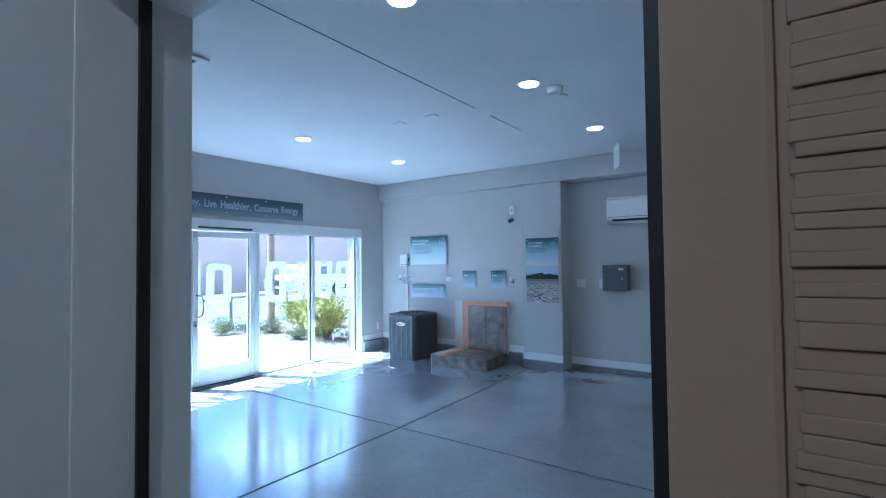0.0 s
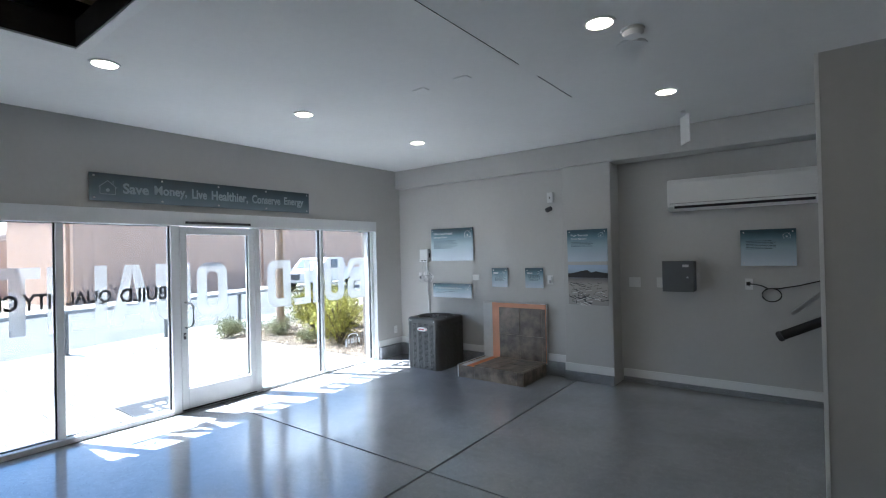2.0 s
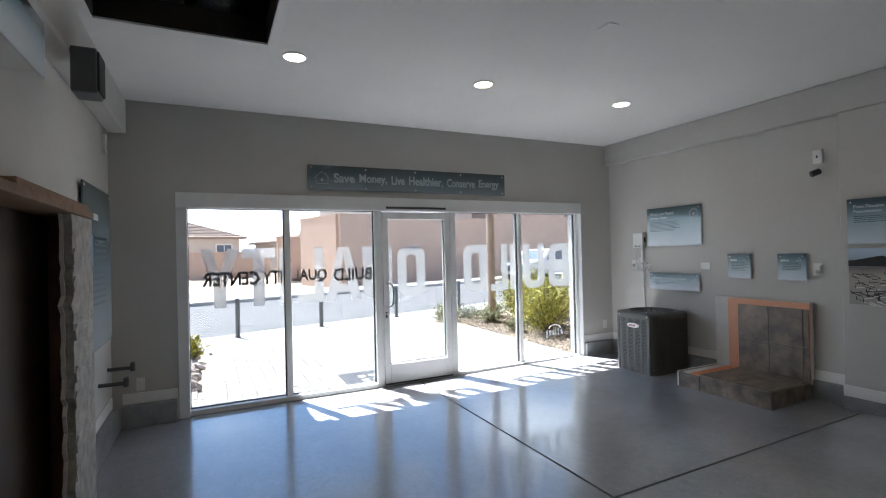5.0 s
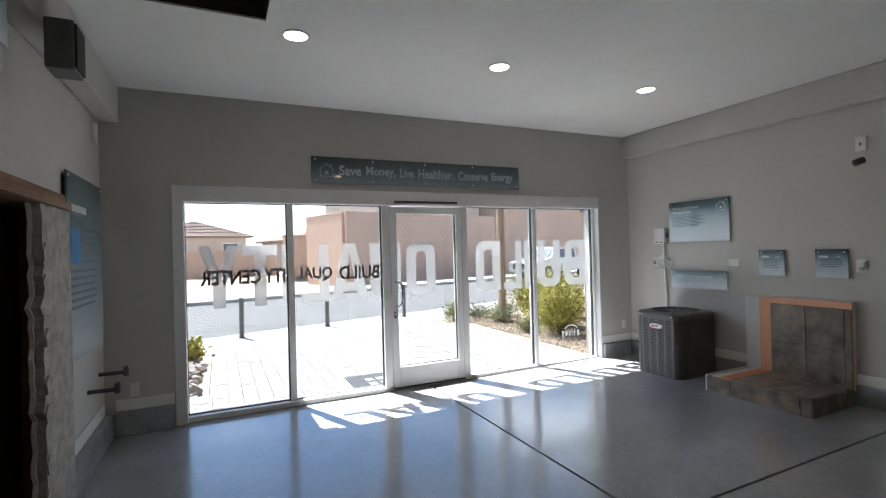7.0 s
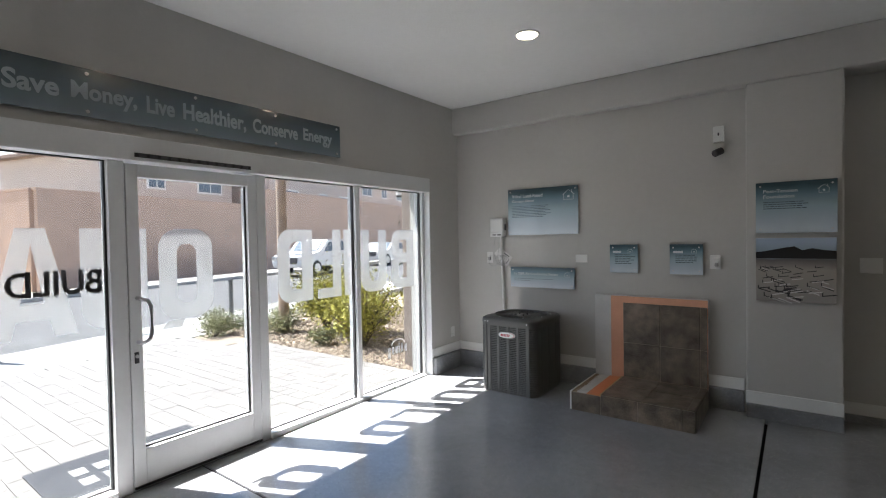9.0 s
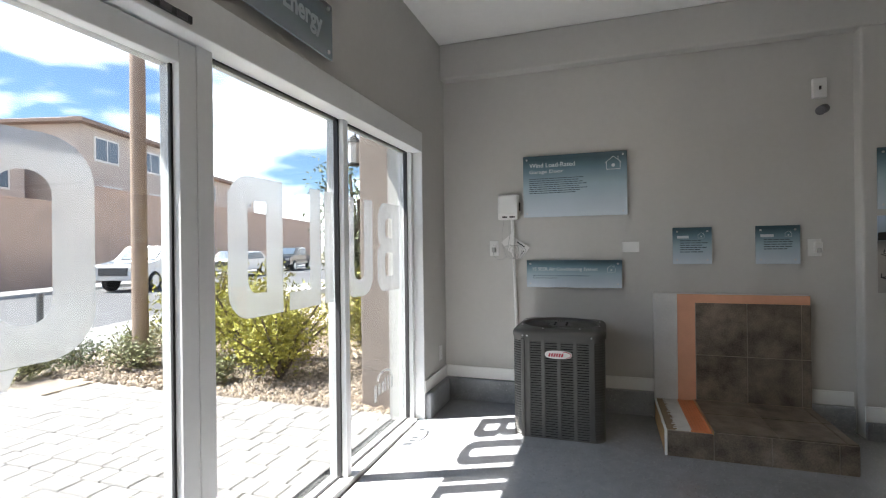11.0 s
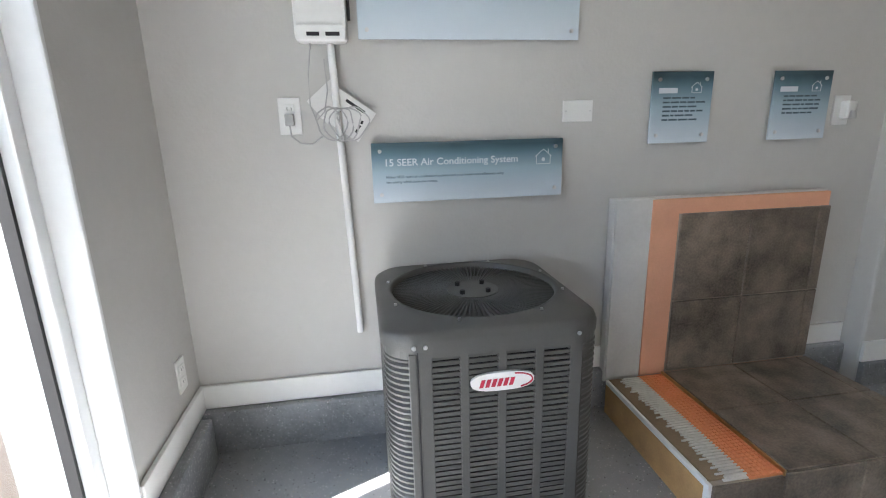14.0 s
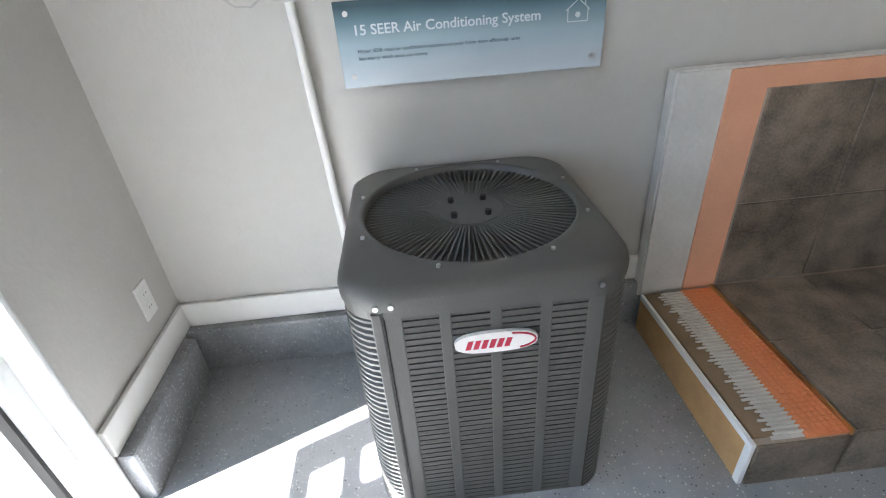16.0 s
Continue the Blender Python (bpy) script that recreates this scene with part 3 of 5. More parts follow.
def glass_mark():
    """Small maker's mark low on the end pane, kept as an arch over plain bars."""
    t = thing("glass_mark", (-6.13, 5.82, 0.33), "small frosted vinyl mark of an arch over bars on the glass", "decal")
    pts = [(-6.129, 5.83 + 0.10 * math.cos(a), 0.44 + 0.05 * math.sin(a)) for a in (radians(10 * i) for i in range(19))]
    part("arch", wire(pts, 0.008, 6), M_FROST, t)
    for i, (y, z0, z1) in enumerate(((5.68, 0.31, 0.42), (5.735, 0.345, 0.42), (5.79, 0.345, 0.42), (5.84, 0.345, 0.45), (5.885, 0.345, 0.44), (5.935, 0.345, 0.42))):
        part("bar", box(-6.131, y, z0, -6.1285, y + (0.018 if i in (3, 4) else 0.036), z1), M_FROST, t)


glass_mark()


# ---- printed signs ----
def icon(bm_at, s):
    """House outline with a dot, drawn in lines in the sign's own plane."""
    own = bmesh.new()
    lines = (((0, 0), (0, 0.55)), ((1, 0), (1, 0.55)), ((0, 0), (1, 0)), ((-0.1, 0.5), (0.5, 1)), ((0.5, 1), (1.1, 0.5)), ((0.85, 0.75), (0.85, 1)))
    for (a, b), (c, d) in lines:
        ln = math.hypot(c - a, d - b)
        box(0, -0.02, 0, ln, 0.02, 0.05, bm=own, m=pose(a, b, 0, 0, 0, math.degrees(math.atan2(d - b, c - a))))
    tube((0.5, 0.3, 0), (0.5, 0.3, 0.05), 0.13, bm=own)
    bmesh.ops.transform(own, matrix=bm_at @ Matrix.Diagonal((s, s, 0.02, 1)), verts=own.verts)
    return own


def sign(x0, z0, x1, z1, y, side, label, title=(), title_h=0.04, lines=0, group="", top_gap=0.05, icon_s=0.07, text_w=0.55, off=0.02, material=None, body=()):
    """A printed acrylic board on four standoffs. On the north wall x runs with the reader's left to right."""
    w, h = abs(x1 - x0), z1 - z0
    m = facing(x0, y, z0, side)
    out = m.to_3x3() @ Vector((0, 0, 1))
    at = m @ Vector((w / 2, 0, 0))
    t = thing("wall_sign", at, label, "sign", group)
    def flat(a, b0, c, d, lo, hi, bevel=0.0):
        return box(a, b0, lo, c, d, hi, bevel, m=m)
    part("board", flat(0, 0, w, h, off, off + 0.008, 0.002), material or M_SIGN, t)
    e = 0.03
    for a, c in ((e, e), (w - e, e), (e, h - e), (w - e, h - e)):
        part("standoff", tube(m @ Vector((a, c, 0)), m @ Vector((a, c, off + 0.014)), 0.0072, seg=14, bevel=0.002), M_STEEL, t, "steel standoff bolt")
    z = h - top_gap
    for line, wid in title:
        z -= title_h
        part("title", lettering(line, wid, title_h * 0.8, m @ Matrix.Translation((0.05, z, off + 0.0085)), 0.0006), M_LETTER, t, "white printed words")
        z -= title_h * 0.25
    if not title and w < 0.4:
        part("heading", flat(0.03, z - 0.006, 0.03 + w * 0.3, z + 0.014, off + 0.0082, off + 0.009), M_LETTER, t)
    z -= 0.02
    for line, wid in body:
        part("text_line", lettering(line, wid, 0.0125, m @ Matrix.Translation((0.05, z - 0.009, off + 0.0082)), 0.0004, 0.014), M_INK, t, "small dark printed words")
        z -= 0.0185
    rng = random.Random(int(w * 1000 + h * 77))
    for i in range(lines):
        ww = w * text_w * rng.uniform(0.8, 1.0)
        own, a = bmesh.new(), 0.05
        while a < 0.05 + ww:
            c = a + rng.uniform(0.012, 0.042)
            box(a, z - 0.0065, off + 0.0082, c, z, off + 0.009, bm=own, m=m)
            a = c + 0.005
        part("text_line", own, M_INK, t)
        z -= 0.0165
    if icon_s:
        part("house_icon", icon(m @ Matrix.Translation((w - icon_s - 0.05, h - icon_s - 0.04, off + 0.0082)), icon_s), M_LETTER, t, "white line drawing of a house")
    return t


G = "teal gradient signs on the walls"
sign(-5.31, 1.565, -4.515, 2.06, 6.80, "n", "teal-to-white gradient sign about wind load-rated garage doors", (("Wind Load-Rated", 0.36), ("Garage Door", 0.27)), 0.045, 8, G, icon_s=0.1)
sign(-5.29, 1.0, -4.56, 1.218, 6.80, "n", "teal gradient sign about the air conditioning system", (("15 SEER Air Conditioning System", 0.5),), 0.042, 0, G, top_gap=0.05, icon_s=0.055,
     body=(("Higher SEER rated air conditioning systems cool your home more effectively using", 0.445), ("less energy which saves you money.", 0.19)))
sign(-4.205, 1.185, -3.945, 1.455, 6.80, "n", "small square teal gradient sign beside the shower display", (), 0.03, 6, G, top_gap=0.075, icon_s=0.04, text_w=0.6)
sign(-3.67, 1.185, -3.402, 1.455, 6.80, "n", "small square teal gradient sign beside the night light", (), 0.03, 5, G, top_gap=0.075, icon_s=0.04, text_w=0.6)
sign(-3.01, 1.54, -2.5, 1.94, 6.70, "n", "teal gradient sign on the column", (("Post-Tension", 0.22), ("Foundation", 0.2)), 0.034, 4, G, icon_s=0.06)
sign(-1.157, 1.474, -0.665, 1.862, 7.0, "n", "teal gradient sign below the wall air conditioner", (), 0.034, 6, G, top_gap=0.1, icon_s=0.06)


def long_sign():
    m = facing(-6.0, 2.434, 2.265, "w")
    t = thing("wall_sign", (-6.0, 3.69, 2.265), "long teal gradient slogan sign above the storefront", "sign", G)
    w, h = 2.515, 0.272
    part("board", box(0, 0, 0.02, w, h, 0.03, 0.002, m=m), M_SLOGAN, t)
    for i in range(5):
        for c in (0.03, h - 0.03):
            part("standoff", tube(m @ Vector((0.04 + i * (w - 0.08) / 4, c, 0)), m @ Vector((0.04 + i * (w - 0.08) / 4, c, 0.037)), 0.01, seg=14, bevel=0.002), M_STEEL, t, "steel standoff bolt")
    x = 0.285
    for word, wid in (("Save", 0.235), ("Money,", 0.33), ("Live", 0.165), ("Healthier,", 0.445), ("Conserve", 0.395), ("Energy", 0.30)):
        part("word", lettering(word, wid, 0.105 if word[-1] not in ",y" else 0.125, m @ Matrix.Translation((x, 0.085 if word[-1] not in ",y" else 0.068, 0.0305)), 0.0006, 0.028), M_SLOGAN_INK, t, "pale printed words")
        x += wid + 0.054
    part("house_icon", icon(m @ Matrix.Translation((0.09, 0.07, 0.0302)), 0.13), M_SLOGAN_INK, t)


long_sign()


def photo_sign():
    """Photograph board: pale sky, dark ridge, sandy ground with footing lines."""
    m = facing(-3.01, 6.70, 1.0, "n")
    t = thing("wall_photo", (-2.755, 6.70, 1.0), "photo board of a building site under a dark ridge", "picture", G)
    def flat(a, b0, c, d, lift, colour):
        return part("print", box(a, b0, lift, c, d, lift + 0.0012, m=m), colour, t)
    part("board", box(0, 0, 0.016, 0.505, 0.5, 0.024, 0.002, m=m), ramp_mat("photo_print", [(0.05, (0.36, 0.34, 0.32)), (0.55, (0.42, 0.38, 0.34)), (0.72, (0.16, 0.15, 0.15)), (0.78, (0.30, 0.37, 0.45)), (1.0, (0.45, 0.55, 0.68))], 0.3, 0.5), t)
    ridge = [(0, 0.34), (0.505, 0.34), (0.505, 0.40), (0.44, 0.405), (0.36, 0.42), (0.3, 0.405), (0.25, 0.435), (0.19, 0.425), (0.12, 0.41), (0.05, 0.395), (0, 0.39)]
    b = prism(ridge, 0.0245, 0.0255)
    bmesh.ops.transform(b, matrix=m, verts=b.verts)
    part("ridge", b, M_BLACK, t, "dark mountain ridge")
    rng = random.Random(4)
    for i in range(60):
        a, c = rng.uniform(0.01, 0.42), rng.uniform(0.02, 0.28)
        s = 0.35 + 1.2 * (0.3 - c)
        b = box(0, 0, 0.0245, 0.14 * s, 0.013 * s, 0.0255, m=m @ pose(a, c, 0, 0, 0, rng.choice((-22, -18, 8, 12))))
        part("footing_line", b, M_VINYL if i % 3 else M_PAPER, t)
        if i % 2:
            part("stake", box(a, c, 0.0245, a + 0.011 * s, c + 0.05 * s, 0.0256, m=m), M_VINYL, t)


photo_sign()


# ---- condenser ----
def condenser():
    X0, X1, Y0, Y1 = -5.30, -4.69, 6.125, 6.765
    cx, cy = (X0 + X1) / 2, (Y0 + Y1) / 2
    ac = thing("air_conditioner", (cx, cy, 0.0), "grey outdoor air conditioning condenser with louvred sides and round fan grille", "air conditioner")
    # coil shell, blackened so the gaps between slats read as shaded
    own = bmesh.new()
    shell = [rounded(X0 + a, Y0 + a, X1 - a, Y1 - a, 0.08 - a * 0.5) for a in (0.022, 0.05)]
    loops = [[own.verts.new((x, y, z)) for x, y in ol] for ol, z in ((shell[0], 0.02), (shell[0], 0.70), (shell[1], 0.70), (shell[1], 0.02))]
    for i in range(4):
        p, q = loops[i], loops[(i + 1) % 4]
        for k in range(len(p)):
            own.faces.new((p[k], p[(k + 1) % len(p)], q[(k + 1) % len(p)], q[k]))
    part("coil", own, M_COIL, ac, "coil shell, blackened for the shade behind the louvres")
    part("base_pan", prism(rounded(X0, Y0, X1, Y1, 0.09), 0.0, 0.03), M_AC, ac)
    part("top_band", prism(rounded(X0, Y0, X1, Y1, 0.09), 0.685, 0.715), M_AC, ac)
    # front posts
    fx0, fx1 = -5.195, -4.775
    n = 5
    for i in range(n):
        x = fx0 + (fx1 - fx0) * i / (n - 1)
        wd = 0.018 if i in (0, n - 1) else 0.0125
        part("post", box(x - wd, Y0 + 0.002, 0.02, x + wd, Y0 + 0.02, 0.70, 0.003), M_AC, ac)
    part("seam", box(fx0 - 0.022, Y0 - 0.002, 0.0, fx0 - 0.0185, Y0 + 0.01, 0.71), M_BLACK, ac)
    part("post", box(fx0 - 0.044, Y0 - 0.0015, 0.02, fx0 - 0.0225, Y0 + 0.016, 0.70, 0.003), M_AC, ac)
    # slats of the front
    rows = 39
    pitch = 0.645 / 38
    first = None
    for c in range(n - 1):
        xa = fx0 + (fx1 - fx0) * c / (n - 1) + (0.017 if c == 0 else 0.010)
        xb = fx0 + (fx1 - fx0) * (c + 1) / (n - 1) - (0.017 if c == n - 2 else 0.010)
        first = None
        for r in range(rows):
            z = 0.036 + r * pitch
            if first is None:
                b = box(xa, -0.003, -pitch * 0.32, xb, 0.003, pitch * 0.32, m=Matrix.Translation((0, Y0 + 0.006, z)) @ Matrix.Rotation(radians(-14), 4, "X"))
                first = part("slat", b, M_AC, ac)
            else:
                share(first, "slat", ac, (0, 0, r * pitch))
    # louvres that wrap the rounded corners, sides and back
    path = rounded(X0, Y0, X1, Y1, 0.085, 6)
    i0 = [i for i, p in enumerate(path) if p[0] < fx0 - 0.02 and p[1] < Y0 + 0.02][-1]
    ring = path[i0::-1] + path[:i0:-1]
    ring = [p for p in ring if not (fx0 - 0.025 < p[0] < fx1 + 0.025 and p[1] < Y0 + 0.01)]
    ring = [(fx0 - 0.024, Y0)] + ring + [(fx1 + 0.02, Y0)]
    own = bmesh.new()
    prev = None
    for x, y in ring:
        d = Vector((x - cx, y - cy)).normalized() * 0.010
        q = (own.verts.new((x, y, -0.0066)), own.verts.new((x - d.x, y - d.y, 0.0045)), own.verts.new((x - d.x, y - d.y, 0.0085)), own.verts.new((x, y, -0.0004)))
        if prev:
            for k in range(4):
                own.faces.new((prev[k], prev[(k + 1) % 4], q[(k + 1) % 4], q[k]))
        prev = q
    bmesh.ops.translate(own, verts=own.verts, vec=(0, 0, 0.036))
    loop = part("louvre", own, M_AC, ac)
    for r in range(1, rows):
        share(loop, "louvre", ac, (0, 0, r * pitch))
    for x, y in ((X0 + 0.012, Y0 + 0.19), (X0 + 0.012, Y0 + 0.40), (X1 - 0.012, Y0 + 0.15), (X1 - 0.012, Y0 + 0.31), (X1 - 0.012, Y0 + 0.47), (X1 - 0.11, Y1 - 0.012), (X0 + 0.1, Y1 - 0.012)):
        part("post", box(x - 0.012, y - 0.012, 0.02, x + 0.012, y + 0.012, 0.70, 0.003), M_AC, ac)
    # cap with a round opening
    own = bmesh.new()
    seg = 64
    R = 0.262
    hx, hy, rc = (X1 - X0) / 2 + 0.008, (Y1 - Y0) / 2 + 0.008, 0.11
    outer = []
    for i in range(96):
        a = math.tau * i / 96
        lo, hi = 0.1, 0.6
        for _ in range(30):
            mid = (lo + hi) / 2
            px, py = abs(mid * math.cos(a)), abs(mid * math.sin(a))
            qx, qy = max(px - hx + rc, 0), max(py - hy + rc, 0)
            inside = px <= hx and py <= hy and math.hypot(qx, qy) <= rc
            lo, hi = (mid, hi) if inside else (lo, mid)
        outer.append((cx + lo * math.cos(a), cy + lo * math.sin(a)))
    k = len(outer)
    rings = []
    for zz, f in ((0.708, 0.0), (0.732, 0.0), (0.748, 0.005), (0.758, 0.018)):
        rings.append([own.verts.new((cx + (x - cx) * (1 - f / 0.3), cy + (y - cy) * (1 - f / 0.3), zz)) for x, y in outer])
    angs = [math.atan2(y - cy, x - cx) for x, y in outer]
    for rr, zz in ((R + 0.016, 0.766), (R + 0.008, 0.769), (R, 0.764), (R, 0.69)):
        rings.append([own.verts.new((cx + rr * math.cos(a), cy + rr * math.sin(a), zz)) for a in angs])
    for a, c in zip(rings, rings[1:]):
        for i in range(k):
            own.faces.new((a[i], a[(i + 1) % k], c[(i + 1) % k], c[i]))
    cap = part("cap", own, M_AC, ac)
    for f in cap.data.polygons:
        f.use_smooth = True
    # black disc standing in for the shade under the grille
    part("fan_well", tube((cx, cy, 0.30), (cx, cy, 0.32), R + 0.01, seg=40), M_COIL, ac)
    fin = None
    for i in range(96):
        a = math.tau * i / 96
        if fin is None:
            own = bmesh.new()
            box(0.075, -0.0021, -0.004, R + 0.006, 0.0021, 0.004, bm=own, m=Matrix.Rotation(radians(10), 4, "X"))
            bmesh.ops.translate(own, verts=own.verts, vec=(cx, cy, 0.748))
            fin = part("grille_fin", own, M_AC, ac)
            fin.data.transform(Matrix.Translation((0, 0, -0.748)))
            fin.location = (0, 0, 0.748)
        else:
            share(fin, "grille_fin", ac, (0, 0, 0.748), Matrix.Rotation(a, 4, "Z"))
    hub = part("hub", tube((cx, cy, 0.738), (cx, cy, 0.755), 0.088, seg=36, bevel=0.004), M_AC, ac)
    for sx, sy in ((-1, -1), (1, -1), (-1, 1), (1, 1)):
        part("bolt", tube((cx + sx * 0.042, cy + sy * 0.042, 0.755), (cx + sx * 0.042, cy + sy * 0.042, 0.767), 0.008, seg=8), M_BLACK, hub)
    for i in range(3):
        part("fan_blade", box(0.03, -0.055, -0.004, R - 0.02, 0.055, 0.004, 0.003, m=Matrix.Translation((cx, cy, 0.66)) @ Matrix.Rotation(radians(120 * i + 20), 4, "Z") @ Matrix.Rotation(radians(22), 4, "X")), M_DARK, ac)
    for x, y, z in ((fx0 - 0.03, Y0 - 0.009, 0.722), (fx0 + 0.0, Y0 - 0.009, 0.722), (fx1 + 0.0, Y0 - 0.009, 0.722), (fx0, Y0 - 0.003, 0.02), (fx1, Y0 - 0.003, 0.02)):
        part("screw", tube((x, y, z), (x, y - 0.004, z), 0.006, seg=10), M_STEEL, ac)
    for a in (20, 65, 115, 160, 205, 250, 300, 340):
        x, y = cx + (R + 0.024) * math.cos(radians(a)), cy + (R + 0.024) * math.sin(radians(a))
        part("screw", tube((x, y, 0.762), (x, y, 0.770), 0.005, seg=8), M_STEEL, ac)
    # oval maker's plate, its lettering left as plain red shapes
    ov = [(-4.988 + 0.088 * math.copysign(abs(math.cos(a)) ** 0.75, math.cos(a)), 0.602 + 0.027 * math.copysign(abs(math.sin(a)) ** 0.75, math.sin(a))) for a in (math.tau * i / 40 for i in range(40))]
    plate = part("maker_plate", prism(ov, Y0 - 0.010, Y0 - 0.001, "y"), M_PLASTIC, ac, "white oval maker's plate with red marks")
    for i in range(6):
        part("mark", box(-0.0055, -0.0005, -0.0115, 0.0055, 0.0005, 0.0115, m=Matrix.Translation((-5.045 + i * 0.0165, Y0 - 0.0103, 0.600)) @ Matrix(((1, 0, 0.3, 0), (0, 1, 0, 0), (0, 0, 1, 0), (0, 0, 0, 1)))), M_RED, plate)
    pts = [(-4.955 + 0.05 * math.cos(a), Y0 - 0.0108, 0.602 + 0.021 * math.sin(a)) for a in (radians(-70 + 10 * i) for i in range(17))]
    part("swoosh", wire(pts, 0.0022, 6), M_RED, plate)


condenser()


# ---- shower build-up display ----
def shower():
    t = thing("shower_display", (-3.85, 6.42, 0.0), "cutaway shower corner display with brown tiles and orange membrane", "display")
    part("plywood_side", box(-4.345, 6.085, 0.0, -4.33, 6.72, 0.17, 0.002), M_PLY, t, "bare plywood side")
    part("core", box(-4.33, 6.10, 0.0, -3.375, 6.72, 0.185), M_KRAFT, t)
    part("foam_edge", box(-4.348, 6.078, 0.0, -4.334, 6.10, 0.192, 0.003), M_WHITE, t, "white broken foam edge")
    part("foam_strip", box(-4.346, 6.10, 0.172, -4.335, 6.72, 0.193, 0.002), M_WHITE, t, "white foam edge strip")
    part("backer_strip", box(-4.33, 6.10, 0.185, -4.265, 6.72, 0.192, 0.002), M_KRAFT, t, "brown paper-faced backer")
    part("mortar_bed", box(-4.285, 6.09, 0.185, -4.19, 6.72, 0.190), M_MORTAR, t)
    rng = random.Random(8)
    for i in range(44):
        y = 6.10 + i * 0.014
        part("mortar_ridge", box(-4.283 - rng.uniform(-0.012, 0.015), y, 0.188, -4.195, y + 0.007, 0.197, 0.002, seg=1), M_MORTAR, t)
    part("membrane_strip", box(-4.20, 6.083, 0.186, -4.085, 6.72, 0.194, 0.001), M_ORANGE, t, "orange waffle membrane")
    stud = None
    for i in range(38):
        for j in range(6):
            at = (-4.187 + j * 0.018, 6.092 + i * 0.0165, 0.194)
            if stud is None:
                b = box(-0.0055, -0.005, 0, 0.0055, 0.005, 0.004)
                bmesh.ops.translate(b, verts=b.verts, vec=at)
                stud, s0 = part("membrane_stud", b, M_ORANGE, t), Vector(at)
            else:
                share(stud, "membrane_stud", t, Vector(at) - s0)
    part("metal_edge", box(-4.086, 6.078, 0.185, -4.079, 6.72, 0.206), M_BRASS, t, "thin metal tile edging")
    # backboard
    part("board", box(-4.345, 6.745, 0.17, -3.362, 6.79, 0.972, 0.003), M_BOARD, t, "pale cement board")
    part("board_face", box(-4.34, 6.735, 0.19, -4.172, 6.746, 0.968, 0.002), M_BOARD, t)
    part("sheet_membrane", box(-4.185, 6.728, 0.19, -3.362, 6.745, 0.966, 0.002), M_PINK, t, "peach waterproof sheet membrane")
    # tiles
    g = 0.0025
    part("grout_back", box(-4.068, 6.722, 0.2, -3.365, 6.729, 0.905), M_GROUT, t)
    part("grout_top", box(-4.079, 6.085, 0.185, -3.365, 6.722, 0.199), M_GROUT, t)
    part("grout_front", box(-4.334, 6.083, 0.0, -3.365, 6.10, 0.186), M_GROUT, t)
    part("grout_end", box(-3.376, 6.10, 0.0, -3.366, 6.72, 0.19), M_GROUT, t)
    xs = (-4.068, -3.742, -3.418, -3.362)
    for a, c in zip(xs, xs[1:]):
        for z0, z1 in ((0.206, 0.53), (0.53, 0.908)):
            part("tile", box(a + g, 6.714, z0 + g, c - g, 6.724, z1 - g, 0.0025, seg=1), M_TILE, t)
        for y0, y1 in ((6.076, 6.41), (6.41, 6.714)):
            part("tile", box(a + g - (0.008 if a == xs[0] else 0), y0 + g, 0.197, c - g, y1 - g, 0.206, 0.0025, seg=1), M_TILE, t)
    xs = (-4.334, -4.079, -3.78, -3.455, -3.362)
    for a, c in zip(xs, xs[1:]):
        part("tile", box(a + g, 6.074, 0.004, c - g, 6.084, 0.185 if a < -4.1 else 0.195, 0.0025, seg=1), M_TILE, t)
    for y0, y1 in ((6.084, 6.41), (6.41, 6.714)):
        part("tile", box(-3.366, y0 + g, 0.004, -3.357, y1 - g, 0.195, 0.0025, seg=1), M_TILE, t)


shower()


# ---- small fixtures ----
def plate(x0, z0, x1, z1, y, label, kind_name="wall_plate", side="n", sockets=0, category="outlet"):
    w, h = abs(x1 - x0), z1 - z0
    m = facing(x0, y, z0, side) if side == "n" else facing(y, x1 if side == "e" else x0, z0, side)
    t = thing(kind_name, m @ Vector((w / 2, 0, 0)), label, category)
    part("cover", box(0, 0, 0, w, h, 0.007, 0.003, m=m), M_PLASTIC, t)
    for i in range(sockets):
        zc = h * (0.3 + 0.4 * i) if sockets > 1 else h / 2
        part("socket", box(w / 2 - 0.017, zc - 0.015, 0.005, w / 2 + 0.017, zc + 0.015, 0.0095, 0.002, m=m), M_WHITE, t)
        for s in (-1, 1):
            part("slot", box(w / 2 + s * 0.007 - 0.001, zc - 0.005, 0.0093, w / 2 + s * 0.007 + 0.001, zc + 0.005, 0.0099, m=m), M_BLACK, t)
    if not sockets:
        ends = ((0.012, h / 2), (w - 0.012, h / 2)) if w > h else ((w / 2, 0.015), (w / 2, h - 0.015))
        for a, c in ends:
            part("screw", tube(m @ Vector((a, c, 0.006)), m @ Vector((a, c, 0.0085)), 0.003, seg=8), M_STEEL, t)
    return t


plate(-4.556, 1.276, -4.434, 1.356, 6.80, "white blank plate screwed to the wall")
plate(6.61, 0.39, 6.68, 0.51, -6.0, "white outlet above the baseboard", "wall_outlet", "w", 2)
plate(0.83, 0.32, 0.90, 0.44, -6.0, "white outlet above the baseboard", "wall_outlet", "w", 2)
plate(-2.35, 1.215, -2.215, 1.335, 7.0, "white blank plate beside the grey box")
plate(-2.03, 1.215, -1.92, 1.335, 7.0, "white blank plate beside the grey box")
plate(-1.125, 1.215, -1.055, 1.335, 7.0, "white outlet with a black plug", "wall_outlet", "n", 2)


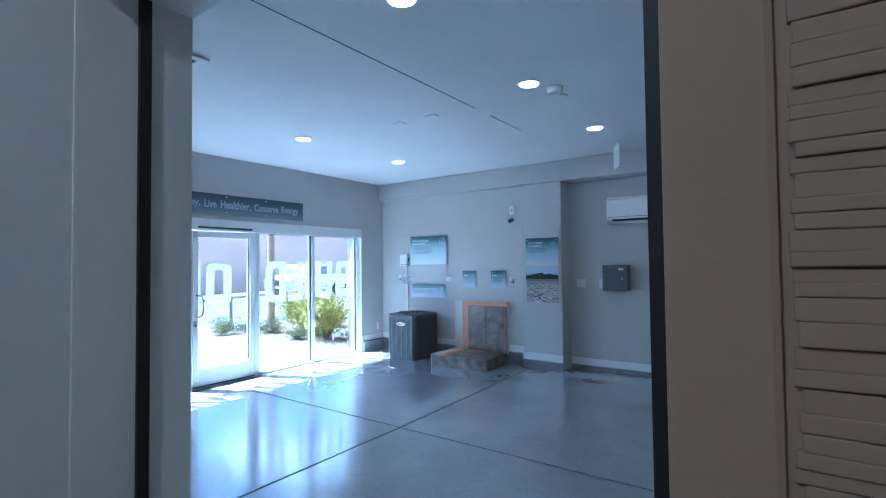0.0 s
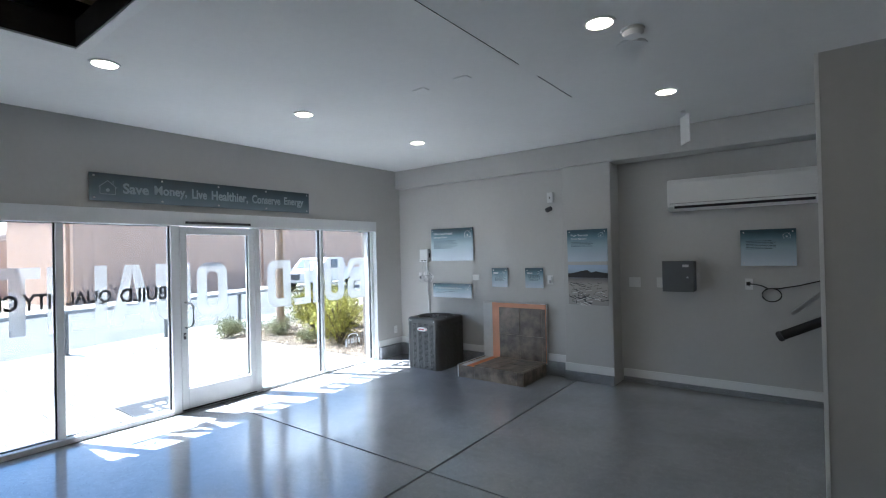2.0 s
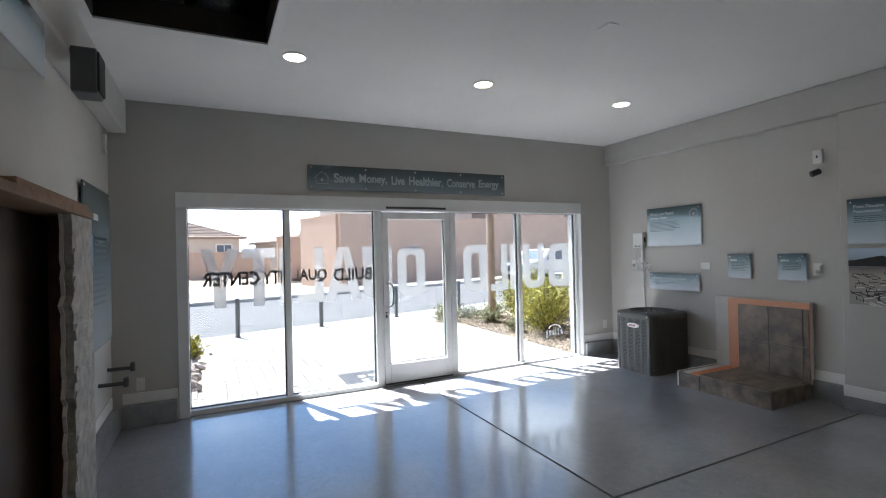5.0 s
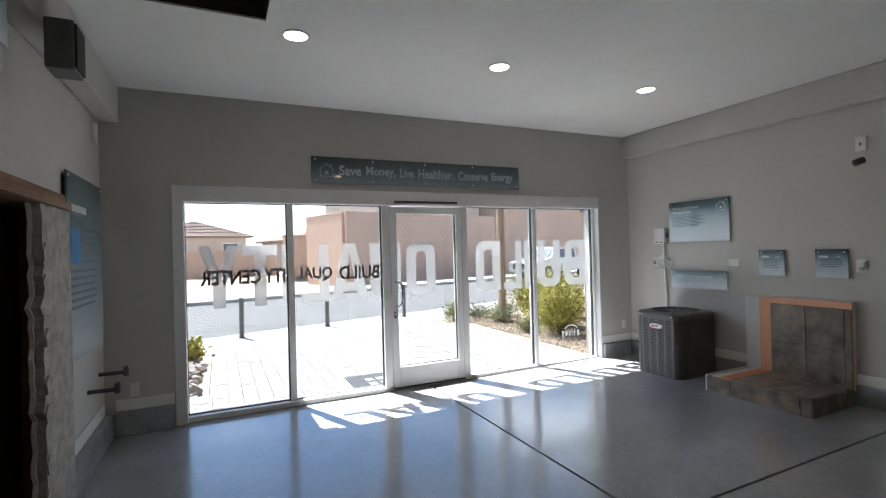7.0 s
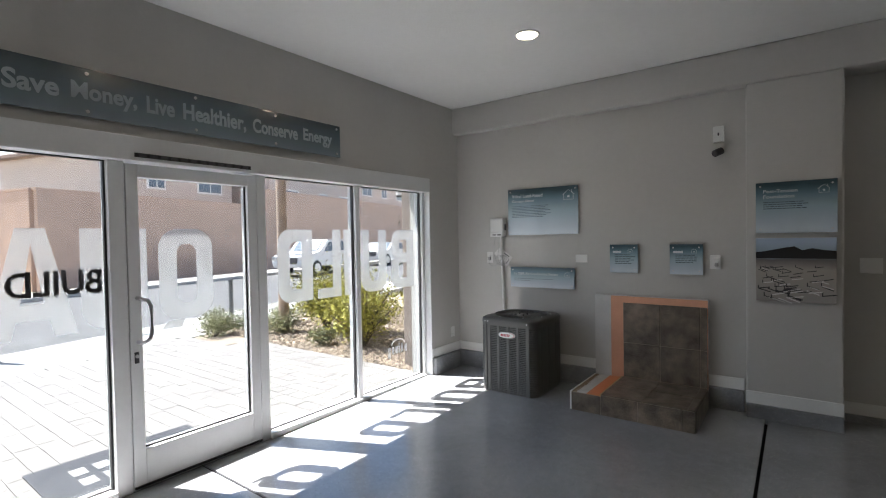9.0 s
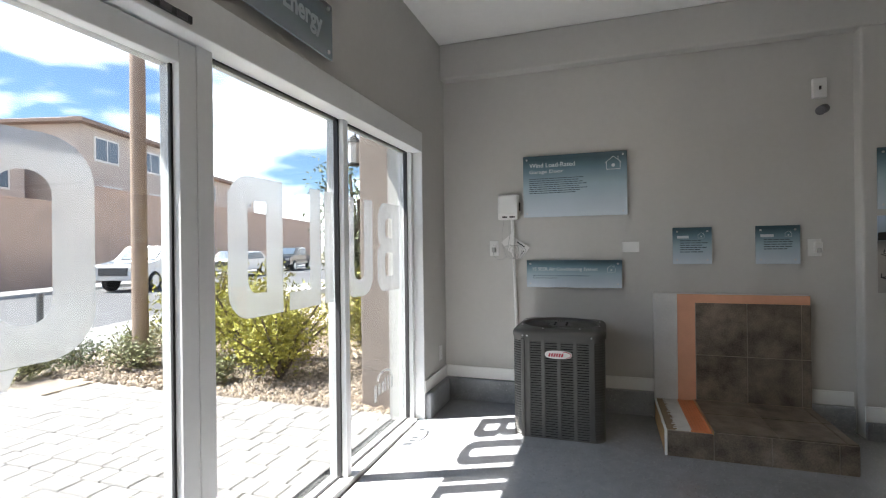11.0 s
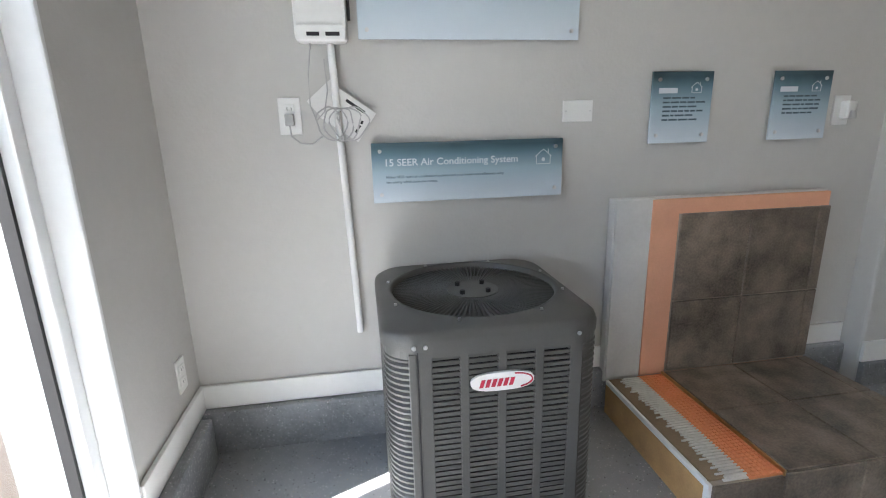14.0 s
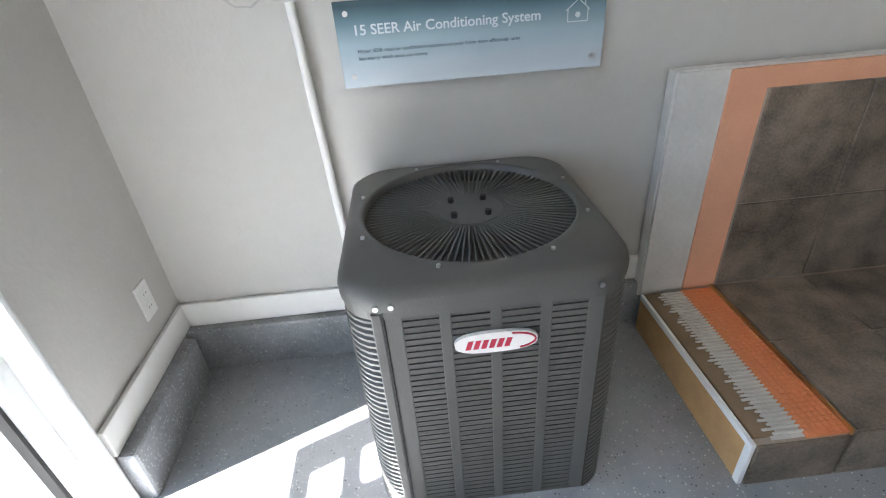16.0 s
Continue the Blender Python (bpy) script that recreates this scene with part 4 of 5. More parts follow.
def irrigation():
    t = thing("irrigation_controller", (-5.43, 6.80, 1.545), "white irrigation controller with rounded edges on the wall", "controller")
    own = box(-5.515, 6.715, 1.55, -5.345, 6.80, 1.755, 0.022, seg=4)
    part("case", own, M_PLASTIC, t)
    part("lower_lip", box(-5.508, 6.71, 1.55, -5.352, 6.72, 1.60, 0.004), M_WHITE, t)
    part("hinge_knob", box(-5.343, 6.74, 1.62, -5.333, 6.765, 1.69, 0.003), M_BLACK, t)
    for i in range(2):
        part("mark", box(-5.475 + i * 0.06, 6.7085, 1.565, -5.435 + i * 0.065, 6.7098, 1.577), M_BLACK, t)
    c = thing("conduit", (-5.38, 6.775, 0.49), "off-white plastic conduit hanging from the controller", "pipe")
    part("pipe", tube((-5.405, 6.77, 1.56), (-5.372, 6.775, 0.495), 0.0125, seg=16), M_PLASTIC, c)
    plate(-5.60, 1.255, -5.525, 1.38, 6.80, "white outlet with a grey plug below the controller", "wall_outlet", "n", 2)
    p = thing("power_adapter", (-5.56, 6.78, 1.27), "grey plug with its coiled cord at the outlet", "plug")
    part("plug", box(-5.578, 6.765, 1.285, -5.548, 6.792, 1.325, 0.004), M_CABLE, p)
    pts = [(-5.563, 6.77, 1.287), (-5.56, 6.765, 1.25), (-5.53, 6.765, 1.225), (-5.49, 6.768, 1.222), (-5.45, 6.77, 1.25)]
    part("cord", wire(pts, 0.003), M_CABLE, p)
    pts = [(-5.44 + 0.045 * math.cos(a) * (1 + 0.12 * math.sin(3.3 * a)) + 0.004 * a, 6.755 - 0.001 * a, 1.29 + 0.055 * math.sin(a) + 0.006 * math.sin(2.1 * a)) for a in (i * 0.25 for i in range(110))]
    part("coil", wire(pts, 0.0028, 6), M_CABLE, p, "coiled grey cord")
    pts = [(-5.47, 6.76, 1.55), (-5.485, 6.755, 1.45), (-5.487, 6.755, 1.35), (-5.47, 6.755, 1.3), (-5.44, 6.752, 1.33), (-5.425, 6.75, 1.40), (-5.43, 6.755, 1.5)]
    part("lead", wire(pts, 0.0025, 6), M_CABLE, p)
    g = thing("manual_packet", (-5.36, 6.78, 1.2), "white instruction booklet tilted in a clear packet behind the conduit", "paper")
    part("booklet", box(-0.08, -0.004, -0.06, 0.075, 0.0, 0.06, 0.001, m=Matrix.Translation((-5.36, 6.775, 1.315)) @ Matrix.Rotation(radians(35), 4, "Y")), M_PAPER, g)
    part("booklet", box(-0.05, -0.003, -0.05, 0.06, 0.0, 0.05, 0.001, m=Matrix.Translation((-5.43, 6.782, 1.36)) @ Matrix.Rotation(radians(-40), 4, "Y")), M_PAPER, g)
    for i in range(3):
        part("mark", box(-0.004, -0.0052, -0.006, 0.004, -0.004, 0.006, m=Matrix.Translation((-5.36, 6.775, 1.315)) @ Matrix.Rotation(radians(35), 4, "Y") @ Matrix.Translation((0.05, 0, -0.03 + 0.018 * i))), M_BLACK, g)
    part("heading", box(-0.035, -0.0052, 0.035, 0.04, -0.004, 0.045, m=Matrix.Translation((-5.36, 6.775, 1.315)) @ Matrix.Rotation(radians(35), 4, "Y")), M_BLACK, g)


irrigation()


def night_light():
    t = thing("night_light", (-3.31, 6.80, 1.24), "white plug-in night light on an outlet plate", "night light")
    part("cover", box(-3.352, 6.793, 1.237, -3.272, 6.80, 1.357, 0.003), M_PLASTIC, t)
    part("body", box(-3.32, 6.755, 1.262, -3.275, 6.795, 1.335, 0.008), M_PLASTIC, t)
    part("bulb_shade", tube((-3.297, 6.755, 1.262), (-3.297, 6.755, 1.295), 0.017, 0.012, bevel=0.003), M_CABLE, t)


def sensor():
    t = thing("motion_sensor_box", (-3.28, 6.80, 2.32), "white switch box above a small dark camera", "sensor")
    part("box", box(-3.32, 6.765, 2.322, -3.24, 6.80, 2.456, 0.005), M_PLASTIC, t)
    part("toggle", box(-3.286, 6.757, 2.375, -3.274, 6.768, 2.40, 0.002), M_DARK, t)
    c = thing("camera_dome", (-3.28, 6.80, 2.19), "small dark security camera on a bracket", "camera")
    part("bracket", tube((-3.28, 6.80, 2.235), (-3.28, 6.75, 2.235), 0.018, seg=16), M_STEEL, c)
    part("head", tube((-3.255, 6.76, 2.245), (-3.305, 6.70, 2.215), 0.03, seg=20, bevel=0.006), M_DARK, c)


night_light()
sensor()


def mini_split():
    t = thing("wall_air_conditioner", (-1.15, 6.9, 2.11), "white wall-mounted split air conditioner", "air conditioner")
    prof = [(7.0, 2.11), (6.86, 2.11), (6.805, 2.15), (6.795, 2.2), (6.80, 2.42), (6.82, 2.455), (6.86, 2.465), (7.0, 2.465)]
    part("body", prism(prof, -1.83, -0.42, "x"), M_PLASTIC, t)
    part("end_cap", prism([(a + (0.004 if a < 6.9 else 0), z) for a, z in prof], -1.845, -1.83, "x"), M_WHITE, t)
    part("air_outlet", box(-1.77, 6.788, 2.132, -0.50, 6.84, 2.158, 0.002), M_BLACK, t, "dark air outlet slot")
    part("louvre", box(-1.76, 6.786, 2.160, -0.50, 6.80, 2.174, 0.002), M_WHITE, t)
    part("panel_seam", box(-1.82, 6.7935, 2.186, -0.43, 6.797, 2.189), M_DARK, t)


def grey_box():
    t = thing("junction_box", (-1.76, 6.9, 1.19), "dark grey steel cabinet box on the wall", "electrical box")
    part("body", box(-1.92, 6.83, 1.19, -1.60, 7.0, 1.53, 0.004), M_GREYBOX, t)
    part("lid", box(-1.925, 6.82, 1.185, -1.595, 6.83, 1.535, 0.003), M_GREYBOX, t)
    part("label_plate", box(-1.71, 6.817, 1.465, -1.645, 6.8205, 1.495), M_PAPER, t, "small pale label")
    part("latch", tube((-1.66, 6.82, 1.35), (-1.66, 6.81, 1.35), 0.01), M_STEEL, t)


def cable_and_duct():
    c = thing("extension_cable", (-0.9, 6.98, 1.15), "black cord looped from the outlet across the wall", "cable")
    pts = [(-1.09, 6.985, 1.28), (-1.03, 6.975, 1.275), (-0.97, 6.975, 1.26)]
    pts += [(-0.887 + 0.085 * math.cos(a), 6.975 + 0.001 * a, 1.165 + 0.07 * math.sin(a)) for a in (radians(110 - 20 * i) for i in range(20))]
    pts += [(-0.82, 6.98, 1.235), (-0.65, 6.98, 1.27), (-0.45, 6.98, 1.33), (-0.2, 6.98, 1.40)]
    part("cord", wire(pts, 0.006), M_BLACK, c)
    part("plug", box(-1.11, 6.95, 1.262, -1.075, 6.99, 1.30, 0.004), M_BLACK, c)
    d = thing("exercise_arm", (-0.5, 6.8, 0.0), "black padded arm of an appliance standing behind the partition", "appliance")
    part("arm", tube((-0.80, 6.75, 0.78), (-0.25, 6.75, 1.06), 0.045, seg=18, bevel=0.008), M_BLACK, d)
    part("end_cap", tube((-0.835, 6.75, 0.76), (-0.79, 6.75, 0.785), 0.052, seg=18, bevel=0.01), M_DARK, d)
    part("strut", box(-0.70, 6.80, 0.98, -0.24, 6.83, 1.02, 0.004, m=Matrix.Translation((-0.70, 6.8, 0.98)) @ Matrix.Rotation(radians(-42), 4, "Y") @ Matrix.Translation((0.70, -6.8, -0.98))), M_STEEL, d)
    part("stand", box(-0.30, 6.70, 0.0, -0.18, 6.86, 1.45, 0.01), M_DARK, d)


mini_split()
grey_box()
cable_and_duct()


# ---- ceiling fixtures ----
def downlight(x, y):
    t = thing("downlight", (x, y, 3.05), "lit round recessed ceiling downlight with white trim", "light", "recessed ceiling downlights")
    own = bmesh.new()
    seg = 36
    rings = []
    for rr, zz in ((0.095, 3.05), (0.093, 3.042), (0.078, 3.040), (0.072, 3.046)):
        rings.append([own.verts.new((x + rr * math.cos(math.tau * i / seg), y + rr * math.sin(math.tau * i / seg), zz)) for i in range(seg)])
    for a, c in zip(rings, rings[1:]):
        for i in range(seg):
            own.faces.new((a[i], a[(i + 1) % seg], c[(i + 1) % seg], c[i]))
    part("trim_ring", own, M_WHITE, t)
    part("lens", tube((x, y, 3.043), (x, y, 3.049), 0.075, seg=36), M_LAMP, t, "glowing lens")


for p in ((-4.40, 2.08), (-4.38, 3.71), (-4.36, 5.36), (-1.54, 2.14), (-1.53, 3.725), (-1.52, 5.36)):
    downlight(*p)


def ceiling_bits():
    for x in (-3.10, -2.68):
        t = thing("ceiling_plate", (x, 3.93, 3.05), "small white blank plate on the ceiling", "plate", "small ceiling plates")
        part("cover", box(x - 0.06, 3.89, 3.042, x + 0.06, 3.97, 3.05, 0.003), M_WHITE, t)
        part("screw", tube((x - 0.04, 3.93, 3.040), (x - 0.04, 3.93, 3.043), 0.004, seg=8), M_STEEL, t)
    t = thing("smoke_detector", (-1.40, 3.95, 3.05), "white round smoke detector on the ceiling", "detector")
    part("base", tube((-1.40, 3.95, 3.035), (-1.40, 3.95, 3.05), 0.07, seg=32), M_WHITE, t)
    part("body", tube((-1.40, 3.95, 3.005), (-1.40, 3.95, 3.035), 0.055, 0.066, seg=32, bevel=0.005), M_PLASTIC, t)
    t = thing("ceiling_speaker", (-1.47, 4.17, 3.05), "pale flush round ceiling speaker", "speaker")
    part("rim", tube((-1.47, 4.17, 3.04), (-1.47, 4.17, 3.05), 0.10, seg=36, bevel=0.003), M_CEIL, t)
    part("grille", tube((-1.47, 4.17, 3.037), (-1.47, 4.17, 3.041), 0.085, seg=36), M_CEIL, t)
    t = thing("hanging_sign", (-1.53, 6.2, 3.05), "white blade sign hanging from the ceiling", "sign")
    part("mount", box(-1.55, 6.10, 3.02, -1.51, 6.30, 3.05, 0.004), M_PLASTIC, t)
    part("blade", box(-1.535, 6.09, 2.74, -1.525, 6.31, 3.02, 0.002, m=Matrix.Translation((-1.53, 6.2, 0)) @ Matrix.Rotation(radians(32), 4, "Z") @ Matrix.Translation((1.53, -6.2, 0))), M_PLASTIC, t)


ceiling_bits()


def attic_hatch():
    t = thing("attic_hatch", (-3.71, 1.365, 3.05), "open attic hatch with white trim showing foil ducts", "hatch", kind="structure")
    w = 0.06
    for x0, y0, x1, y1 in ((HX0 - w, HY0 - w, HX1 + w, HY0), (HX0 - w, HY1, HX1 + w, HY1 + w), (HX0 - w, HY0, HX0, HY1), (HX1, HY0, HX1 + w, HY1)):
        part("trim", box(x0, y0, 3.032, x1, y1, 3.05, 0.004), M_WHITE, t)
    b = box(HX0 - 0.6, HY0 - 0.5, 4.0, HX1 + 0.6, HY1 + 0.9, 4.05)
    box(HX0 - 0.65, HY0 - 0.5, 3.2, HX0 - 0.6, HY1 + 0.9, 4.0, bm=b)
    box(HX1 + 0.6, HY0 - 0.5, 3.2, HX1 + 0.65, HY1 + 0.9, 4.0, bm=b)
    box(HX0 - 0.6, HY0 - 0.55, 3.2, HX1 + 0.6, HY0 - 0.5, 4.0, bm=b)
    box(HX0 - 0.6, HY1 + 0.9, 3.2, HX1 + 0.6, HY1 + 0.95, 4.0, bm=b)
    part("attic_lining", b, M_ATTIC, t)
    # thin boxes over the well's sides; their near-black colour is painted shade
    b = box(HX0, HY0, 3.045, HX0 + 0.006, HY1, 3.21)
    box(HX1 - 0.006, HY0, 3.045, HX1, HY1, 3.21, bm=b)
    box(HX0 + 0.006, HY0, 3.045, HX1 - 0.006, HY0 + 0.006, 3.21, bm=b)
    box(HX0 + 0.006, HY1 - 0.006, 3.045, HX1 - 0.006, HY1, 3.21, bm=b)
    part("well_lining", b, M_ATTIC, t, "hatch well sides in near-black, standing in for shade")
    for y, z, r in ((1.15, 3.44, 0.16), (1.55, 3.42, 0.15)):
        own = bmesh.new()
        seg, n = 20, 60
        rings = []
        for i in range(n + 1):
            x = HX0 - 0.55 + i * (HX1 - HX0 + 1.1) / n
            rr = r * (1 + (0.05 if i % 2 else -0.03))
            rings.append([own.verts.new((x, y + 0.05 * math.sin(i * 0.15) + rr * math.cos(math.tau * k / seg), z + rr * math.sin(math.tau * k / seg))) for k in range(seg)])
        for a, c in zip(rings, rings[1:]):
            for k in range(seg):
                own.faces.new((a[k], a[(k + 1) % seg], c[(k + 1) % seg], c[k]))
        part("foil_duct", own, M_FOIL, t, "crinkled silver foil duct")
    part("brace", box(-3.95, HY0 - 0.4, 3.22, -3.90, HY1 + 0.6, 3.27, 0.003), M_WOOD, t, "bare wooden brace")
    for x in (-4.6, -3.3):
        part("joist", box(x - 0.02, HY0 - 0.45, 3.2, x + 0.02, HY1 + 0.8, 3.36), M_WOOD, t)


attic_hatch()


# ---- south wall displays ----
def south_wall():
    m = facing(-4.87, 0.64, 0.85, "s")
    t = thing("info_panel", (-5.37, 0.64, 0.85), "tall teal-to-white information panel with rows of print", "sign", G)
    w, h = 1.0, 1.285
    part("board", box(0, 0, 0.02, w, h, 0.03, 0.002, m=m), M_SIGN, t)
    part("picture", box(0.06, 0.66, 0.0305, 0.30, 0.9, 0.0312, m=m), mat("blue_print", (0.05, 0.22, 0.5), 0.4), t, "blue printed picture")
    for i in range(5):
        part("text_line", box(0.36, 0.87 - i * 0.05, 0.0305, 0.82, 0.89 - i * 0.05, 0.0311, m=m), M_INK, t)
    for i in range(6):
        part("text_line", box(0.06, 0.60 - i * 0.05, 0.0305, 0.80 - 0.04 * (i % 3), 0.62 - i * 0.05, 0.0311, m=m), M_INK, t)
    part("title", box(0.06, 1.02, 0.0305, 0.5, 1.07, 0.0311, m=m), M_LETTER, t)
    for a, c in ((0.03, 0.03), (w - 0.03, 0.03), (0.03, h - 0.03), (w - 0.03, h - 0.03)):
        part("standoff", tube(m @ Vector((a, c, 0)), m @ Vector((a, c, 0.036)), 0.01, seg=14), M_STEEL, t)
    # sign with a deep back
    t = thing("box_sign", (-2.98, 0.64, 2.40), "teal gradient box sign mounted high on the wall", "sign")
    part("face", box(-3.48, 0.80, 2.40, -2.5, 0.81, 2.66, 0.002), M_SIGN, t)
    part("backing", box(-3.46, 0.64, 2.42, -2.52, 0.80, 2.64, 0.004), M_WALL, t)
    # loudspeaker
    t = thing("loudspeaker", (-4.055, 0.79, 2.5), "dark grey loudspeaker box hung on the ceiling beam", "loudspeaker")
    part("cabinet", box(-4.15, 0.80, 2.50, -3.96, 0.925, 2.755, 0.012), M_GREYBOX, t)
    part("grille", box(-4.14, 0.923, 2.515, -3.97, 0.936, 2.74, 0.006), M_BLACK, t)
    part("mounting_plate", box(-4.10, 0.789, 2.733, -4.01, 0.803, 2.752, 0.002), M_DARK, t)
    # chime
    t = thing("thermostat", (-5.78, 0.64, 2.5), "small white chime box near the ceiling", "chime")
    part("case", box(-5.82, 0.64, 2.50, -5.74, 0.67, 2.66, 0.005), M_PLASTIC, t)
    # hose taps
    for k, (x, z) in enumerate(((-5.81, 0.58), (-5.43, 0.53))):
        t = thing("water_tap", (x, 0.64, z), "dark bronze pipe stub with a small brass tap", "tap", "pipe stubs on the wall")
        part("pipe", tube((x, 0.64, z), (x, 0.84, z), 0.016, seg=14), M_DARK, t)
        part("valve", tube((x, 0.83, z - 0.03), (x, 0.83, z + 0.04), 0.02, seg=14, bevel=0.004), M_DARK, t)
        part("lever", box(x - 0.035, 0.815, z + 0.04, x + 0.035, 0.845, z + 0.048, 0.003), M_DARK, t)
    # wall build-up cutaway
    t = thing("wall_cutaway", (-3.2, 0.75, 0.0), "cutaway wall section with wooden framing, dark cavity and rough stucco", "display")
    part("stud", box(-3.99, 0.64, 0.0, -3.91, 0.84, 1.79, 0.003), M_WOOD, t)
    part("stud", box(-2.62, 0.64, 0.0, -2.54, 0.84, 1.79, 0.003), M_WOOD, t)
    part("top_plate", box(-4.03, 0.64, 1.79, -2.5, 0.885, 1.83, 0.004), M_WOOD, t, "rough pine top plate")
    part("top_plate", box(-4.01, 0.64, 1.83, -2.9, 0.865, 1.865, 0.004), M_WOOD, t)
    part("cavity_panel", box(-3.91, 0.66, 0.0, -2.62, 0.70, 1.79), M_BROWN, t, "dark brown cavity")
    rng = random.Random(3)
    edge = [(-3.6 + rng.uniform(-0.018, 0.018) + (0.03 if i % 5 == 0 else 0), 1.785 * (1 - i / 40)) for i in range(41)]
    own = prism([(-4.03, 0.0), (-4.03, 1.785)] + edge, 0.842, 0.875, "y")
    part("stucco_layer", own, M_STUCCO, t, "rough broken-edged stucco layer")
    edge2 = [(x + 0.006 + rng.uniform(0, 0.012), z) for x, z in edge]
    part("foam_layer", prism([(-4.02, 0.0), (-4.02, 1.785)] + edge2, 0.826, 0.842, "y"), M_BOARD, t, "pale foam layer")
    for i in range(9):
        z = 0.12 + i * 0.18 + rng.uniform(-0.05, 0.05)
        part("chip", prism([(-3.66, z), (-3.60, z - 0.02), (-3.585, z + 0.03), (-3.62, z + 0.06), (-3.67, z + 0.04)], 0.875, 0.879 + rng.uniform(0, 0.006), "y"), M_STUCCO, t)


south_wall()


# ---- doorway and cabinets by the entrance ----
def entrance():
    t = thing("door_2", (-0.78, 0.1, 0.0), "plain grey-white interior door swung open into the hall", "door", kind="structure")
    part("leaf", box(-0.80, -0.32, 0.01, -0.762, 0.505, 2.04, 0.003), M_FRAME, t)
    part("lever", wire([(-0.762, -0.25, 1.0), (-0.72, -0.25, 1.0), (-0.71, -0.24, 1.0), (-0.71, -0.14, 1.0)], 0.009, 10), M_STEEL, t)
    f = thing("door_frame", (-0.35, 0.55, 0.0), "white door frame with black weatherstrip", "door frame", kind="structure")
    part("jamb", box(-0.80, 0.42, 0.0, -0.76, 0.607, 2.10, 0.002), M_WHITE, f)
    part("jamb", box(0.105, 0.42, 0.0, 0.14, 0.607, 2.10, 0.002), M_WHITE, f)
    part("head", box(-0.76, 0.42, 2.06, 0.105, 0.607, 2.10, 0.002), M_WHITE, f)
    part("weatherstrip", box(-0.762, 0.512, 0.0, -0.752, 0.532, 2.06, 0.002), M_BLACK, f)
    part("weatherstrip", box(0.092, 0.417, 0.0, 0.106, 0.44, 2.06, 0.002), M_BLACK, f)
    part("casing", box(0.1015, 0.405, 0.0, 0.15, 0.42, 2.16, 0.004), M_HALL, f)
    r = thing("ribbed_panel", (0.38, 0.41, 1.44), "beige ribbed wall panel beside the doorway", "panel")
    rng = random.Random(11)
    z = 1.45
    while z < 1.74:
        hgt = rng.uniform(0.006, 0.011)
        part("rib", box(0.152 + rng.uniform(0, 0.004), 0.4045 + rng.uniform(0, 0.0022), z, 0.55, 0.412, z + hgt, 0.001, seg=3, m=Matrix.Translation((0.15, 0, z)) @ Matrix.Rotation(radians(rng.uniform(-1.2, 1.2)), 4, "Y") @ Matrix.Translation((-0.15, 0, -z))), M_HALL, r)
        z += hgt
    part("backing", box(0.1495, 0.4085, 1.44, 0.56, 0.42, 1.75), M_HALL, r)
    hl = thing("downlight", (-0.35, -0.75, 2.7), "lit round recessed downlight in the hall ceiling", "light", "recessed ceiling downlights")
    part("trim_ring", tube((-0.35, -0.75, 2.69), (-0.35, -0.75, 2.70), 0.10, seg=36, bevel=0.003), M_WHITE, hl)
    part("lens", tube((-0.35, -0.75, 2.685), (-0.35, -0.75, 2.691), 0.08, seg=36), M_LAMP_HALL, hl, "glowing lens")
    c = thing("upper_cabinet", (0.12, 1.91, 1.46), "tall grey laminate upper cabinet with a steel D-handle", "cabinet")
    part("body", box(0.05, 1.44, 1.465, 0.215, 2.385, 2.72, 0.002), M_CAB, c)
    part("end_panel", box(0.032, 1.425, 1.46, 0.215, 1.438, 2.725, 0.002), M_DARK, c, "dark end panel")
    dr = part("door", box(0.03, 1.446, 1.46, 0.049, 2.39, 2.725, 0.002), M_CAB, c)
    part("handle", wire([(0.03, 2.33, 1.485), (0.0, 2.33, 1.485), (-0.006, 2.33, 1.491), (-0.006, 2.33, 1.569), (0.0, 2.33, 1.575), (0.03, 2.33, 1.575)], 0.005, 8), M_STEEL, dr, "steel D-handle")
    s = thing("small_board", (0.2, 2.5, 0.95), "grey notice board on the wall beyond the cabinet", "board")
    part("panel", box(0.195, 2.05, 0.95, 0.215, 2.88, 1.26, 0.003), M_CAB, s)
    part("top_rail", box(0.185, 2.05, 1.26, 0.215, 2.88, 1.28, 0.003), M_BLACK, s)
    plate(3.3, 1.28, 3.37, 1.40, 0.215, "white switch plate on the wall beyond the cabinet", "wall_plate", "e")


entrance()


# ---- outdoors ----
A = Vector((-0.267, 0.964))      # along the street
N = Vector((-0.964, -0.267))     # across it, away from the building
O = Vector((-11.15, 1.9))


def st(u, v, z=0.0):
    p = O + A * u + N * v
    return Vector((p.x, p.y, z))


STREET = Matrix(((A.x, N.x, 0, O.x), (A.y, N.y, 0, O.y), (0, 0, 1, 0), (0, 0, 0, 1)))


def sbox(u0, v0, z0, u1, v1, z1, bevel=0.0, bm=None):
    return box(u0, v0, z0, u1, v1, z1, bevel, bm, STREET)


lone("ground", box(-400, -400, -0.6, 400, 400, -0.22), M_DIRT, "bare tan desert ground", "ground", kind="structure")
lone("road", sbox(-150, 0.35, -0.3, 150, 8.4, -0.15), M_ROAD, "pale grey asphalt street", "road", kind="structure")
lone("kerb", sbox(-150, 0.12, -0.3, 150, 0.35, -0.04, 0.02), M_CONC, "concrete kerb along the street", "kerb", kind="structure")
lone("kerb", sbox(-150, 8.4, -0.3, 150, 8.7, -0.02, 0.02), M_CONC, "concrete kerb along the street", "kerb", kind="structure")
